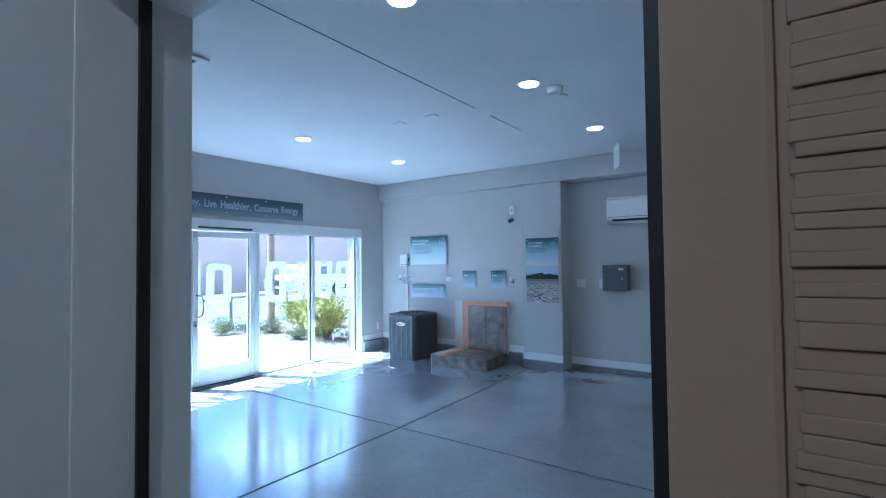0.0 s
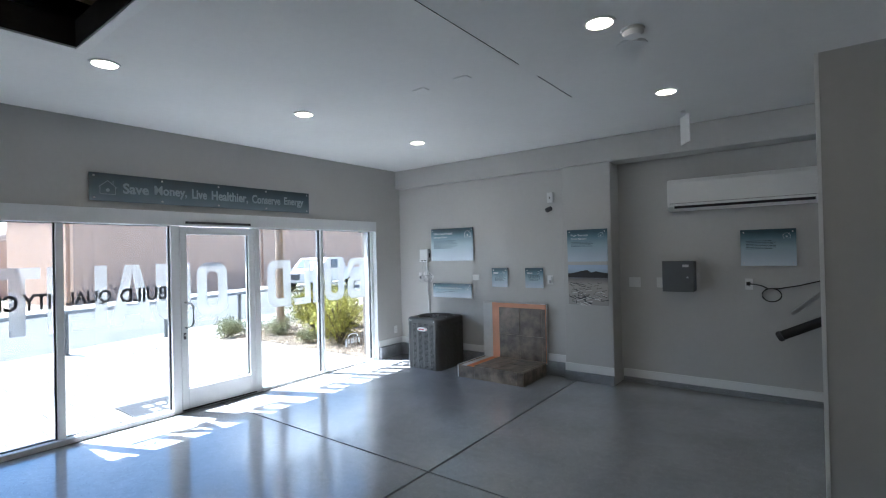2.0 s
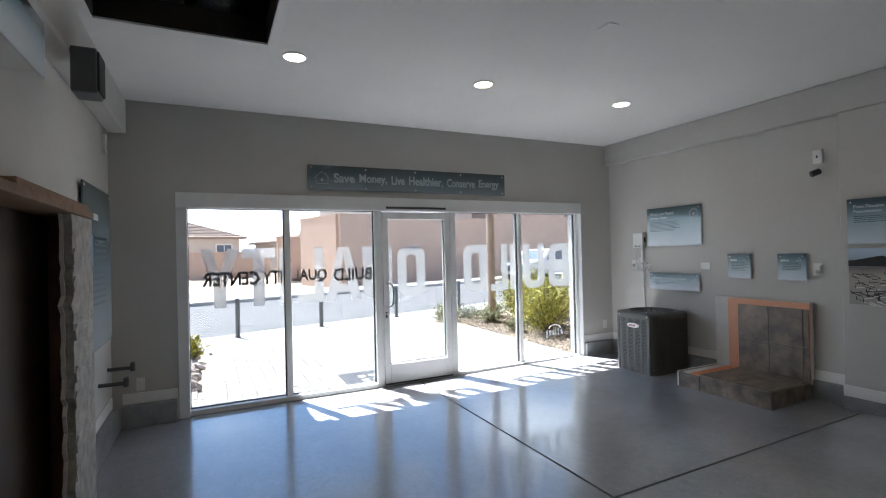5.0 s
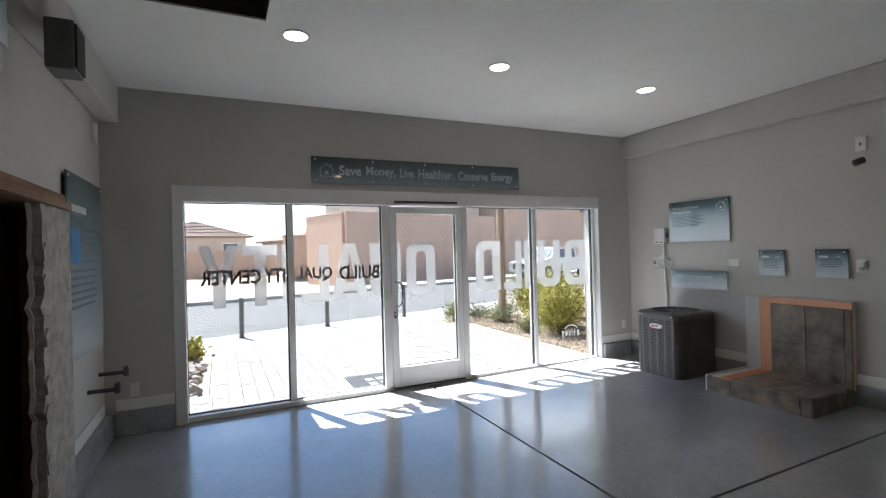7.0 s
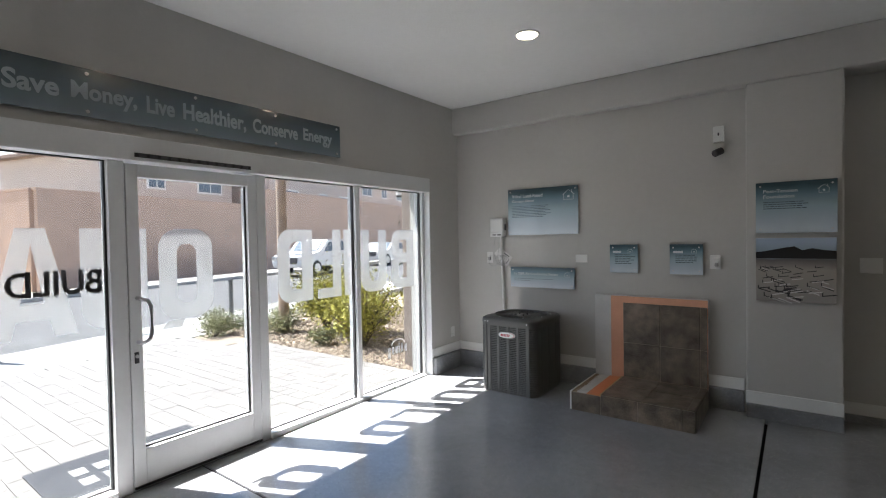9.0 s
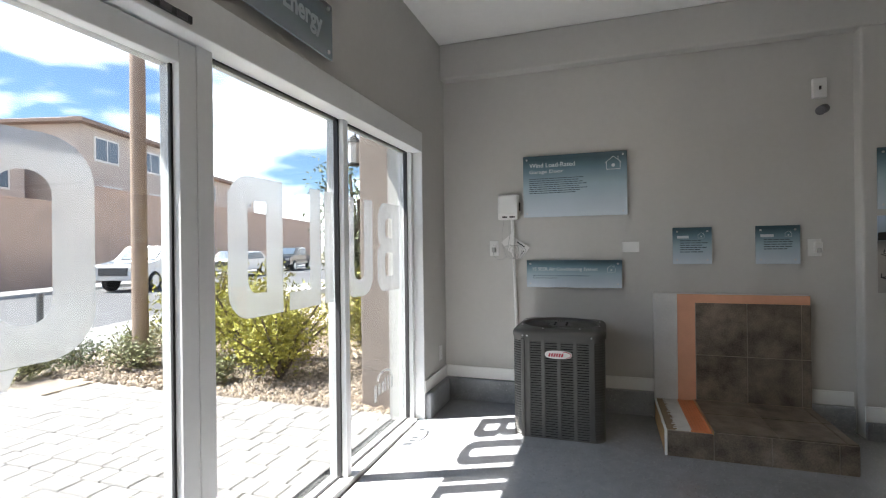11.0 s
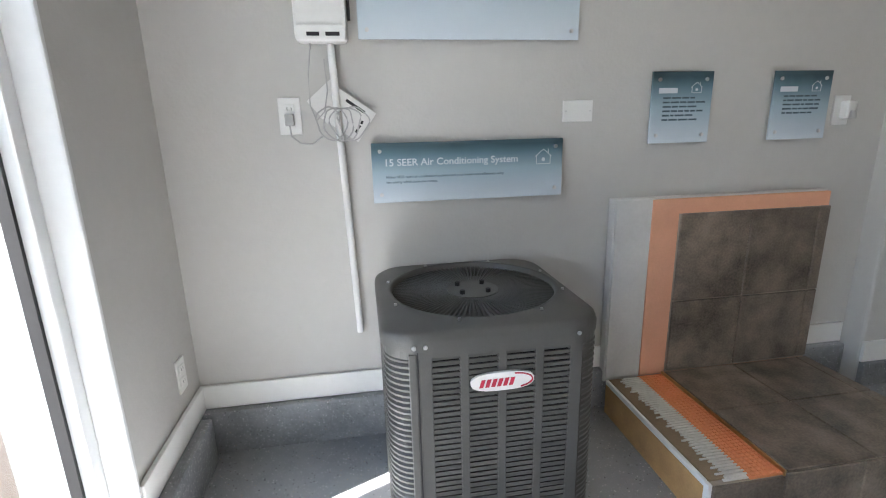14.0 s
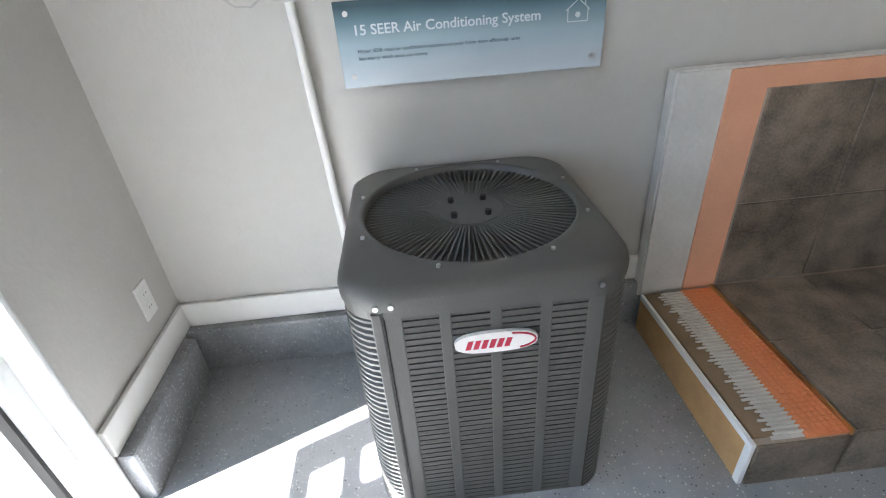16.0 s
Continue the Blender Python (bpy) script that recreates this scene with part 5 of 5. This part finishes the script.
lone("far_pavement", sbox(-150, 8.7, -0.3, 150, 10.3, -0.03), M_CONC, "concrete pavement across the street", "pavement", kind="structure")
lone("near_pavement", sbox(-150, -1.3, -0.3, 150, 0.12, -0.05), M_CONC, "concrete pavement beside the building", "pavement", kind="structure")
lone("entry_slab", box(-11.6, -6, -0.3, -6.17, 30, -0.09), M_SAND, "sand bed under pavers and gravel", "ground", kind="structure")


def pavers():
    t = thing("paver_patio", (-8.5, 4.0, -0.09), "grey concrete paver patio outside the storefront", "pavement", kind="structure")
    rng = random.Random(5)
    meshes = {}
    far = bmesh.new()
    count = 0
    y = 1.0
    row = 0
    while y < 6.35:
        x = -6.18 - (0.12 if row % 2 else 0)
        while x > -11.1:
            w = rng.choice((0.23, 0.23, 0.155, 0.31))
            keep = not (y < 1.45 and x < -7.0) and not (y > 6.5 and x < -7.6) and not (y > 5.85 and x < -9.7)
            if (Vector((x, y)) - O).dot(N) > -1.35:
                keep = False
            if keep:
                near = y > 4.6 and x > -9.0
                if near and count < 290:
                    if w not in meshes:
                        b = box(-w + 0.003, 0.003, 0.0, -0.003, 0.152, 0.06, 0.006, seg=1)
                        bmesh.ops.translate(b, verts=b.verts, vec=BASE[t.name])
                        p = part("paver", b, M_PAVER, t)
                        meshes[w] = p
                        p.location = Vector((x, y, -0.09)) - BASE[t.name]
                    else:
                        share(meshes[w], "paver", t, Vector((x, y, -0.09 + rng.uniform(-0.002, 0.002))) - BASE[t.name])
                    count += 1
                else:
                    z1 = -0.03 + rng.uniform(-0.002, 0.002)
                    q = [far.verts.new(c) for c in ((x - w + 0.002, y + 0.002, z1), (x - 0.002, y + 0.002, z1), (x - 0.002, y + 0.153, z1), (x - w + 0.002, y + 0.153, z1))]
                    g = [far.verts.new((v.co.x, v.co.y, -0.09)) for v in q]
                    far.faces.new(q)
                    for i in range(4):
                        far.faces.new((q[i], g[i], g[(i + 1) % 4], q[(i + 1) % 4]))
            x -= w
        y += 0.155
        row += 1
    tagged(part("paver_field", far, M_PAVER, t), kind="stuff")


pavers()


def pebbles(name, label, x0, y0, x1, y1, n, size, z, material, seed, keep=None):
    rng = random.Random(seed)
    own = bmesh.new()
    ico = bmesh.new()
    bmesh.ops.create_icosphere(ico, subdivisions=1, radius=1.0)
    vs = [v.co.copy() for v in ico.verts]
    fs = [[v.index for v in f.verts] for f in ico.faces]
    ico.free()
    verts, faces = [], []
    for _ in range(n):
        x, y = rng.uniform(x0, x1), rng.uniform(y0, y1)
        if keep and not keep(x, y):
            continue
        s = size * rng.uniform(0.4, 1.3)
        r = Euler((rng.uniform(0, 3), rng.uniform(0, 3), rng.uniform(0, 6))).to_matrix()
        k = len(verts)
        sc = Vector((s * rng.uniform(0.8, 1.4), s, s * rng.uniform(0.5, 0.8)))
        for v in vs:
            q = r @ Vector((v.x * sc.x, v.y * sc.y, v.z * sc.z))
            verts.append((x + q.x, y + q.y, z + s * 0.25 + q.z))
        faces += [[i + k for i in f] for f in fs]
    own.free()
    me = bpy.data.meshes.new(name)
    me.from_pydata(verts, [], faces)
    me.materials.append(material)
    return tagged(new(name, me), label, "gravel", kind="stuff")


BED = box(-11.6, 6.5, -0.2, -7.62, 22, -0.06)
box(-7.62, 6.5, -0.2, -6.3, 22, -0.06, bm=BED)
box(-11.6, 5.9, -0.2, -9.9, 6.5, -0.06, bm=BED)
lone("gravel_bed", BED, M_GRAVEL, "tan gravel planting bed", "gravel", kind="structure")
pebbles("gravel", "loose tan gravel in the planting bed", -10.8, 6.5, -6.3, 10.5, 9000, 0.026, -0.06, M_GRAVEL, 2)
pebbles("gravel", "loose tan gravel spilling round the pillar", -9.0, 6.46, -6.3, 8.2, 5500, 0.024, -0.06, M_GRAVEL, 22)
lone("rock_bed", box(-11.0, -3.0, -0.2, -7.0, 1.42, -0.06), M_GRAVEL, "gravel bed beside the pavers", "gravel", kind="structure")
lone("rock_bed", box(-7.0, -3.0, -0.2, -6.3, 0.98, -0.06), M_GRAVEL, "gravel bed beside the pavers", "gravel", kind="structure")
pebbles("river_rocks", "rounded grey and tan river rocks beside the pavers", -9.3, 0.0, -7.02, 1.27, 420, 0.085, -0.05, M_ROCK, 7)


def tuft(name, x, y, height, spread, leaves, leaf, material, label, seed, stems=9, base=-0.06, flat=1.0):
    """A shrub: woody stems that fork out, and a crown of many small leaves with gaps."""
    rng = random.Random(seed)
    t = thing(name, (x, y, base), label, "shrub" if height < 2 else "tree")
    own = bmesh.new()
    tips = []
    for i in range(stems):
        a = rng.uniform(0, math.tau)
        r = spread * rng.uniform(0.25, 1.0)
        h = height * rng.uniform(0.55, 1.0) * (1.0 - 0.35 * (r / spread) ** 2)
        pts = [Vector((x, y, base)), Vector((x + 0.35 * r * math.cos(a), y + 0.35 * r * math.sin(a), base + h * 0.5)), Vector((x + r * math.cos(a), y + r * math.sin(a), base + h))]
        merge(own, wire(pts, 0.004 + 0.006 * height, 5))
        tips += [(pts[1] + pts[2]) / 2, pts[2], pts[1]]
        for _ in range(2):
            q = pts[1] + Vector((rng.uniform(-1, 1), rng.uniform(-1, 1), rng.uniform(0.2, 1))) * spread * 0.45
            merge(own, wire([pts[1], (pts[1] + q) / 2 + Vector((0, 0, 0.03)), q], 0.003 + 0.002 * height, 4))
            tips.append(q)
    part("stems", own, M_BARK, t)
    verts, faces = [], []
    for _ in range(leaves):
        c = rng.choice(tips) + Vector((rng.gauss(0, 1), rng.gauss(0, 1), rng.gauss(0, 1) * flat)) * spread * 0.17
        c.z = max(c.z, base + 0.02)
        d = Vector((rng.gauss(0, 1), rng.gauss(0, 1), rng.gauss(0.5, 0.8))).normalized()
        s = d.orthogonal().normalized()
        s = Matrix.Rotation(rng.uniform(0, 6.28), 3, d) @ s
        L = leaf * rng.uniform(0.6, 1.3)
        k = len(verts)
        verts += [tuple(c), tuple(c + d * L * 0.5 + s * L * 0.2), tuple(c + d * L), tuple(c + d * L * 0.5 - s * L * 0.2)]
        faces.append((k, k + 1, k + 2, k + 3))
    me = bpy.data.meshes.new("leaves")
    me.from_pydata([(a - x, b - y, c - base) for a, b, c in verts], [], faces)
    me.materials.append(material)
    ob = new("leaves", me)
    ob.parent = t
    tagged(ob, kind="stuff")
    return t


tuft("shrub", -7.95, 7.1, 1.05, 0.55, 5200, 0.055, M_LEAF, "bushy yellow-green desert shrub in the gravel", 1, 20)
tuft("shrub", -8.7, 7.5, 1.25, 0.7, 6500, 0.055, M_LEAF, "bushy yellow-green desert shrub in the gravel", 2, 22)
tuft("shrub", -7.3, 8.0, 1.15, 0.6, 4600, 0.055, M_LEAF, "yellow-green desert shrub beside the pillar", 3, 18)
tuft("shrub", -9.5, 7.7, 1.2, 0.65, 5200, 0.055, M_LEAF, "bushy yellow-green desert shrub in the gravel", 33, 20)
tuft("shrub", -10.7, 6.3, 0.3, 0.38, 1300, 0.05, M_SAGE, "low grey-green sage clump beside the pavers", 34, 14)
tuft("shrub", -11.3, 6.7, 0.28, 0.4, 1300, 0.05, M_SAGE, "low grey-green sage clump beside the pavers", 35, 14)
tuft("shrub", -8.5, 6.78, 0.34, 0.24, 1100, 0.05, M_SAGE, "low grey-green sage clump at the gravel edge", 4, 12)
tuft("shrub", -9.95, 7.05, 0.36, 0.32, 1300, 0.05, M_SAGE, "low grey-green sage clump at the gravel edge", 5, 12)
tuft("shrub", -10.6, 7.6, 0.34, 0.4, 1300, 0.05, M_SAGE, "low grey-green sage clump beside the pole", 6, 12)
tuft("shrub", -11.0, 8.6, 0.3, 0.5, 1300, 0.05, M_SAGE, "low sage ground cover along the pavement", 7, 12)
tuft("shrub", -10.9, 7.1, 0.24, 0.45, 900, 0.05, M_OLIVE, "low sage ground cover along the pavement", 17, 12)
tuft("shrub", -9.6, 8.6, 0.9, 0.55, 2600, 0.06, M_LEAF, "yellow-green desert shrub deeper in the bed", 8, 14)
tuft("shrub", -9.0, 1.15, 0.38, 0.22, 900, 0.09, M_LEAF, "yellow-green grass clump among river rocks", 9, 16, flat=0.6)
tuft("small_tree", -8.3, 9.6, 3.3, 0.95, 5200, 0.08, M_OLIVE, "slender olive-green tree with an open crown", 10, 14)
tuft("small_tree", -10.6, 13.5, 3.2, 1.0, 4200, 0.09, M_OLIVE, "slender olive-green tree with an open crown", 12, 14)


def pillar(x0, y0, x1, y1, label):
    t = thing("pillar", ((x0 + x1) / 2, (y0 + y1) / 2, -0.09), label, "pillar")
    part("shaft", box(x0, y0, -0.09, x1, y1, 2.9, 0.02), M_STUC, t)


pillar(-6.72, 6.60, -6.30, 7.1, "tan stucco pillar beside the storefront")
pillar(-6.72, 0.62, -6.30, 1.12, "tan stucco pillar beside the storefront")
PORCH = box(-6.74, 1.62, 2.72, -6.285, 8.5, 2.95, 0.01)
# unseen deeper part, added to keep sun off the floor's south end
box(-7.95, -1.0, 2.72, -6.285, 1.62, 2.95, 0.01, bm=PORCH)
lone("porch_roof", PORCH, M_STUC, "tan stucco overhang above the storefront, its deep south part added to block sun", "roof", kind="structure")
lone("outer_wall", box(-6.30, -8, -0.2, -6.285, 0.6, 6.0), M_STUC, "tan stucco outer wall", "wall", kind="structure")
lone("outer_wall", box(-6.30, 7.12, -0.2, -6.285, 16, 6.0), M_STUC, "tan stucco outer wall", "wall", kind="structure")
lone("roof_slab", box(-6.4, -3, 4.2, 2.0, 8.5, 4.4), M_STUC, "flat roof over the room", "roof", kind="structure")


def lantern():
    t = thing("wall_lantern", (-6.76, 6.7, 2.1), "black outdoor lantern on the pillar", "lantern")
    part("arm", wire([(-6.72, 6.72, 2.36), (-6.78, 6.70, 2.40), (-6.82, 6.70, 2.34)], 0.01), M_BLACK, t)
    part("cage", tube((-6.82, 6.70, 2.10), (-6.82, 6.70, 2.28), 0.05, 0.065, seg=8), M_PAPER, t, "frosted lantern glass")
    part("hood", tube((-6.82, 6.70, 2.28), (-6.82, 6.70, 2.35), 0.08, 0.02, seg=8), M_BLACK, t)
    part("foot", tube((-6.82, 6.70, 2.08), (-6.82, 6.70, 2.10), 0.055, seg=8), M_BLACK, t)


lantern()


def mat_outside():
    t = thing("door_mat", (-6.6, 3.3, -0.03), "black rubber door mat with faint lettering", "mat")
    part("mat", box(-6.98, 2.95, -0.03, -6.25, 4.05, -0.018, 0.004), M_DARK, t)
    for i in range(2):
        for j in range(5):
            part("mark", box(-6.78 + i * 0.2, 3.15 + j * 0.14, -0.0185, -6.66 + i * 0.2, 3.24 + j * 0.14, -0.0165), M_CABLE, t)


mat_outside()

for u in (0.0, 1.8, 3.85, 6.0):
    p = st(u, -0.1, -0.05)
    t = thing("bollard", p, "slim dark steel bollard at the kerb", "bollard", "bollards along the kerb")
    part("post", tube(p, p + Vector((0, 0, 0.78)), 0.045, seg=18, bevel=0.008), M_GREYBOX, t)
    part("foot_plate", tube(p, p + Vector((0, 0, 0.015)), 0.075, seg=18), M_GREYBOX, t)

p = Vector((-10.0, 7.17, -0.1))
t = thing("utility_pole", p, "bare brown wooden utility pole", "pole")
part("pole", tube(p, p + Vector((0, 0, 9.5)), 0.09, 0.075, seg=20), M_POLE, t)
part("crossarm", box(p.x - 0.06, p.y - 1.1, 8.7, p.x + 0.06, p.y + 1.1, 8.85, 0.01), M_POLE, t)


def block_wall(name, u0, v0, u1, v1, height, label, z0=-0.2):
    """A block garden wall with courses and a cap."""
    a, b = st(u0, v0), st(u1, v1)
    d = (b - a)
    ln = d.length
    m = Matrix.Translation(a) @ Matrix.Rotation(math.atan2(d.y, d.x), 4, "Z")
    t = thing(name, a, label, "wall")
    part("core", box(0, -0.10, z0, ln, 0.10, height, m=m), M_BLOCK, t)
    rows = int(height / 0.4)
    own = bmesh.new()
    for r in range(rows):
        x = -(0.4 if r % 2 else 0.0)
        while x < ln:
            box(max(x, 0) + 0.01, -0.105, r * 0.4 + 0.01, min(x + 0.8, ln) - 0.01, 0.105, r * 0.4 + 0.39, bm=own, m=m) if ln < 26 else None
            x += 0.8
        if ln >= 26:
            box(0, -0.105, r * 0.4 + 0.012, ln, 0.105, r * 0.4 + 0.388, bm=own, m=m)
    tagged(part("blocks", own, M_BLOCK, t), kind="stuff")
    part("cap", box(-0.05, -0.14, height, ln + 0.05, 0.14, height + 0.09, 0.01, m=m), M_BLOCK, t)


block_wall("block_wall", 9.3, 12.5, 20.4, 12.5, 3.62, "tall tan block wall along the street")
block_wall("block_wall", 20.6, 12.5, 60, 12.5, 4.65, "higher stretch of the tan block wall where the street rises")
block_wall("block_wall", 9.3, 12.7, 9.3, 17.0, 3.62, "tall tan block wall running back from the street")
block_wall("block_wall", -25, 32.0, 13, 31.5, 1.9, "low tan block wall behind the empty lot")
block_wall("block_wall", 9.6, 21.5, 14, 21.0, 2.75, "tan block wall step behind the corner")


def house(u0, v0, u1, v1, storeys, label, seed, roof_h=1.9, base=0.0):
    """A stucco house with hipped tile roof, windows with frames and a band."""
    rng = random.Random(seed)
    t = thing("house", st((u0 + u1) / 2, (v0 + v1) / 2, base), label, "house")
    h = base + storeys * 2.9
    part("wall", sbox(u0, v0, min(base - 0.5, -0.25), u1, v1, h), M_HOUSE, t)
    own = bmesh.new()
    e = 0.6
    cu = (u1 - u0) / 2 - min(u1 - u0, v1 - v0) / 2
    cv = (v1 - v0) / 2 - min(u1 - u0, v1 - v0) / 2
    um, vm = (u0 + u1) / 2, (v0 + v1) / 2
    lo = [own.verts.new(st(a, b, h)) for a, b in ((u0 - e, v0 - e), (u1 + e, v0 - e), (u1 + e, v1 + e), (u0 - e, v1 + e))]
    lo2 = [own.verts.new(st(a, b, h + 0.18)) for a, b in ((u0 - e, v0 - e), (u1 + e, v0 - e), (u1 + e, v1 + e), (u0 - e, v1 + e))]
    r0, r1 = own.verts.new(st(um - cu, vm - cv, h + roof_h)), own.verts.new(st(um + cu, vm + cv, h + roof_h))
    own.faces.new(lo[::-1])
    for i in range(4):
        own.faces.new((lo[i], lo[(i + 1) % 4], lo2[(i + 1) % 4], lo2[i]))
    if cu > cv:
        for f in ((lo2[0], lo2[1], r1, r0), (lo2[1], lo2[2], r1), (lo2[2], lo2[3], r0, r1), (lo2[3], lo2[0], r0)):
            own.faces.new(f)
    else:
        for f in ((lo2[1], lo2[2], r1, r0), (lo2[0], lo2[1], r0), (lo2[3], lo2[0], r0, r1), (lo2[2], lo2[3], r1)):
            own.faces.new(f)
    part("roof", own, M_ROOF, t)
    rows = bmesh.new()
    for k in range(1, 10):
        f = k / 10
        zz = h + 0.18 + (roof_h - 0.18) * f
        ua, ub = (u0 - e) + (um - cu - u0 + e) * f, (u1 + e) + (um + cu - u1 - e) * f
        va = (v0 - e) + (vm - cv - v0 + e) * f
        sbox(ua, va - 0.05, zz - 0.06, ub, va + 0.12, zz + 0.05, bm=rows)
    tagged(part("tile_rows", rows, M_ROOF, t), kind="stuff")
    n = max(2, int((u1 - u0) / 3.6))
    for s in range(storeys):
        for i in range(n):
            uc = u0 + (i + 0.5 + rng.uniform(-0.12, 0.12)) * (u1 - u0) / n
            w, zc = rng.choice((0.5, 0.7, 0.9)), base + s * 2.9 + 1.65
            win = part("window", sbox(uc - w - 0.12, v0 - 0.06, zc - 0.75, uc + w + 0.12, v0 + 0.02, zc + 0.75), M_WHITE, t)
            part("pane", sbox(uc - w, v0 - 0.075, zc - 0.63, uc + w, v0 - 0.04, zc + 0.63), M_WINDOW, win)
            part("glazing_bar", sbox(uc - 0.03, v0 - 0.09, zc - 0.63, uc + 0.03, v0 - 0.06, zc + 0.63), M_WHITE, win)


house(5.6, 41, 13.6, 50, 2, "two-storey beige stucco house with hipped tile roof", 21, base=-2.4)
house(16.0, 18, 24.5, 28, 2, "two-storey tan stucco house behind the block wall", 22, base=0.95)
house(26, 16, 38.5, 26, 2, "two-storey tan stucco house behind the block wall", 23, base=3.1)
house(41.5, 18, 53, 28, 2, "two-storey tan stucco house behind the block wall", 24, base=2.4)
house(17, 36, 30, 46, 1, "low stucco house with tile roof", 25)
house(72, -6, 86, 6, 2, "two-storey stucco house at the street's end", 26)


def vehicle(u, v, turn, paint, label, truck=True):
    """A parked car: body, cabin, glass, lamps and wheels."""
    m = STREET @ Matrix.Translation((u, v, -0.15)) @ Matrix.Rotation(radians(turn), 4, "Z")
    t = thing("pickup_truck" if truck else "car", m.translation, label, "vehicle")
    prof = [(-2.6, 0.45), (2.6, 0.45), (2.65, 0.75), (2.55, 1.02), (1.35, 1.12), (0.75, 1.72), (-0.75, 1.74), (-0.95, 1.12), (-2.6, 1.10)]
    if not truck:
        prof = [(-2.2, 0.4), (2.2, 0.4), (2.25, 0.7), (2.1, 0.92), (1.1, 1.0), (0.5, 1.48), (-1.2, 1.5), (-1.9, 1.05), (-2.2, 0.95)]
    b = prism(prof, -0.92, 0.92, "y")
    bmesh.ops.bevel(b, geom=b.edges[:], offset=0.06, segments=2, affect="EDGES")
    bmesh.ops.transform(b, matrix=m, verts=b.verts)
    part("body", b, paint, t)
    for s in (-1, 1):
        b = prism([(1.05, 1.16), (0.66, 1.62), (-0.62, 1.64), (-0.78, 1.16)] if truck else [(0.95, 1.02), (0.45, 1.40), (-1.1, 1.42), (-1.55, 1.04)], s * 0.90, s * 0.935, "y")
        bmesh.ops.transform(b, matrix=m, verts=b.verts)
        part("side_window", b, M_WINDOW, t)
    part("windscreen", box(-0.32, -0.72, -0.015, 0.32, 0.72, 0.015, m=m @ Matrix.Translation((1.07 if truck else 0.82, 0, 1.44 if truck else 1.26)) @ Matrix.Rotation(radians(45), 4, "Y")), M_WINDOW, t)
    part("grille", box(2.58 if truck else 2.18, -0.55, 0.62, 2.68 if truck else 2.28, 0.55, 0.92, 0.02, m=m), M_DARK, t)
    for s in (-1, 1):
        part("headlight", box(2.5 if truck else 2.1, s * 0.62, 0.78, 2.66 if truck else 2.26, s * 0.88, 0.95, 0.02, m=m), M_STEEL, t)
        for a in (1.65, -1.6) if truck else (1.4, -1.35):
            w = part("wheel", tube(m @ Vector((a, s * 0.70, 0.38)), m @ Vector((a, s * 0.95, 0.38)), 0.38, seg=28, bevel=0.03), M_TYRE, t)
            part("rim", tube(m @ Vector((a, s * 0.94, 0.38)), m @ Vector((a, s * 0.965, 0.38)), 0.23, seg=20), M_STEEL, w)


vehicle(18.7, 6.5, 180, M_CARW, "white pickup truck parked along the far kerb")
vehicle(27.0, 7.2, 180, M_CARW, "white car parked along the far kerb", False)
vehicle(35.5, 7.2, 180, M_CARB, "black pickup truck parked along the far kerb")
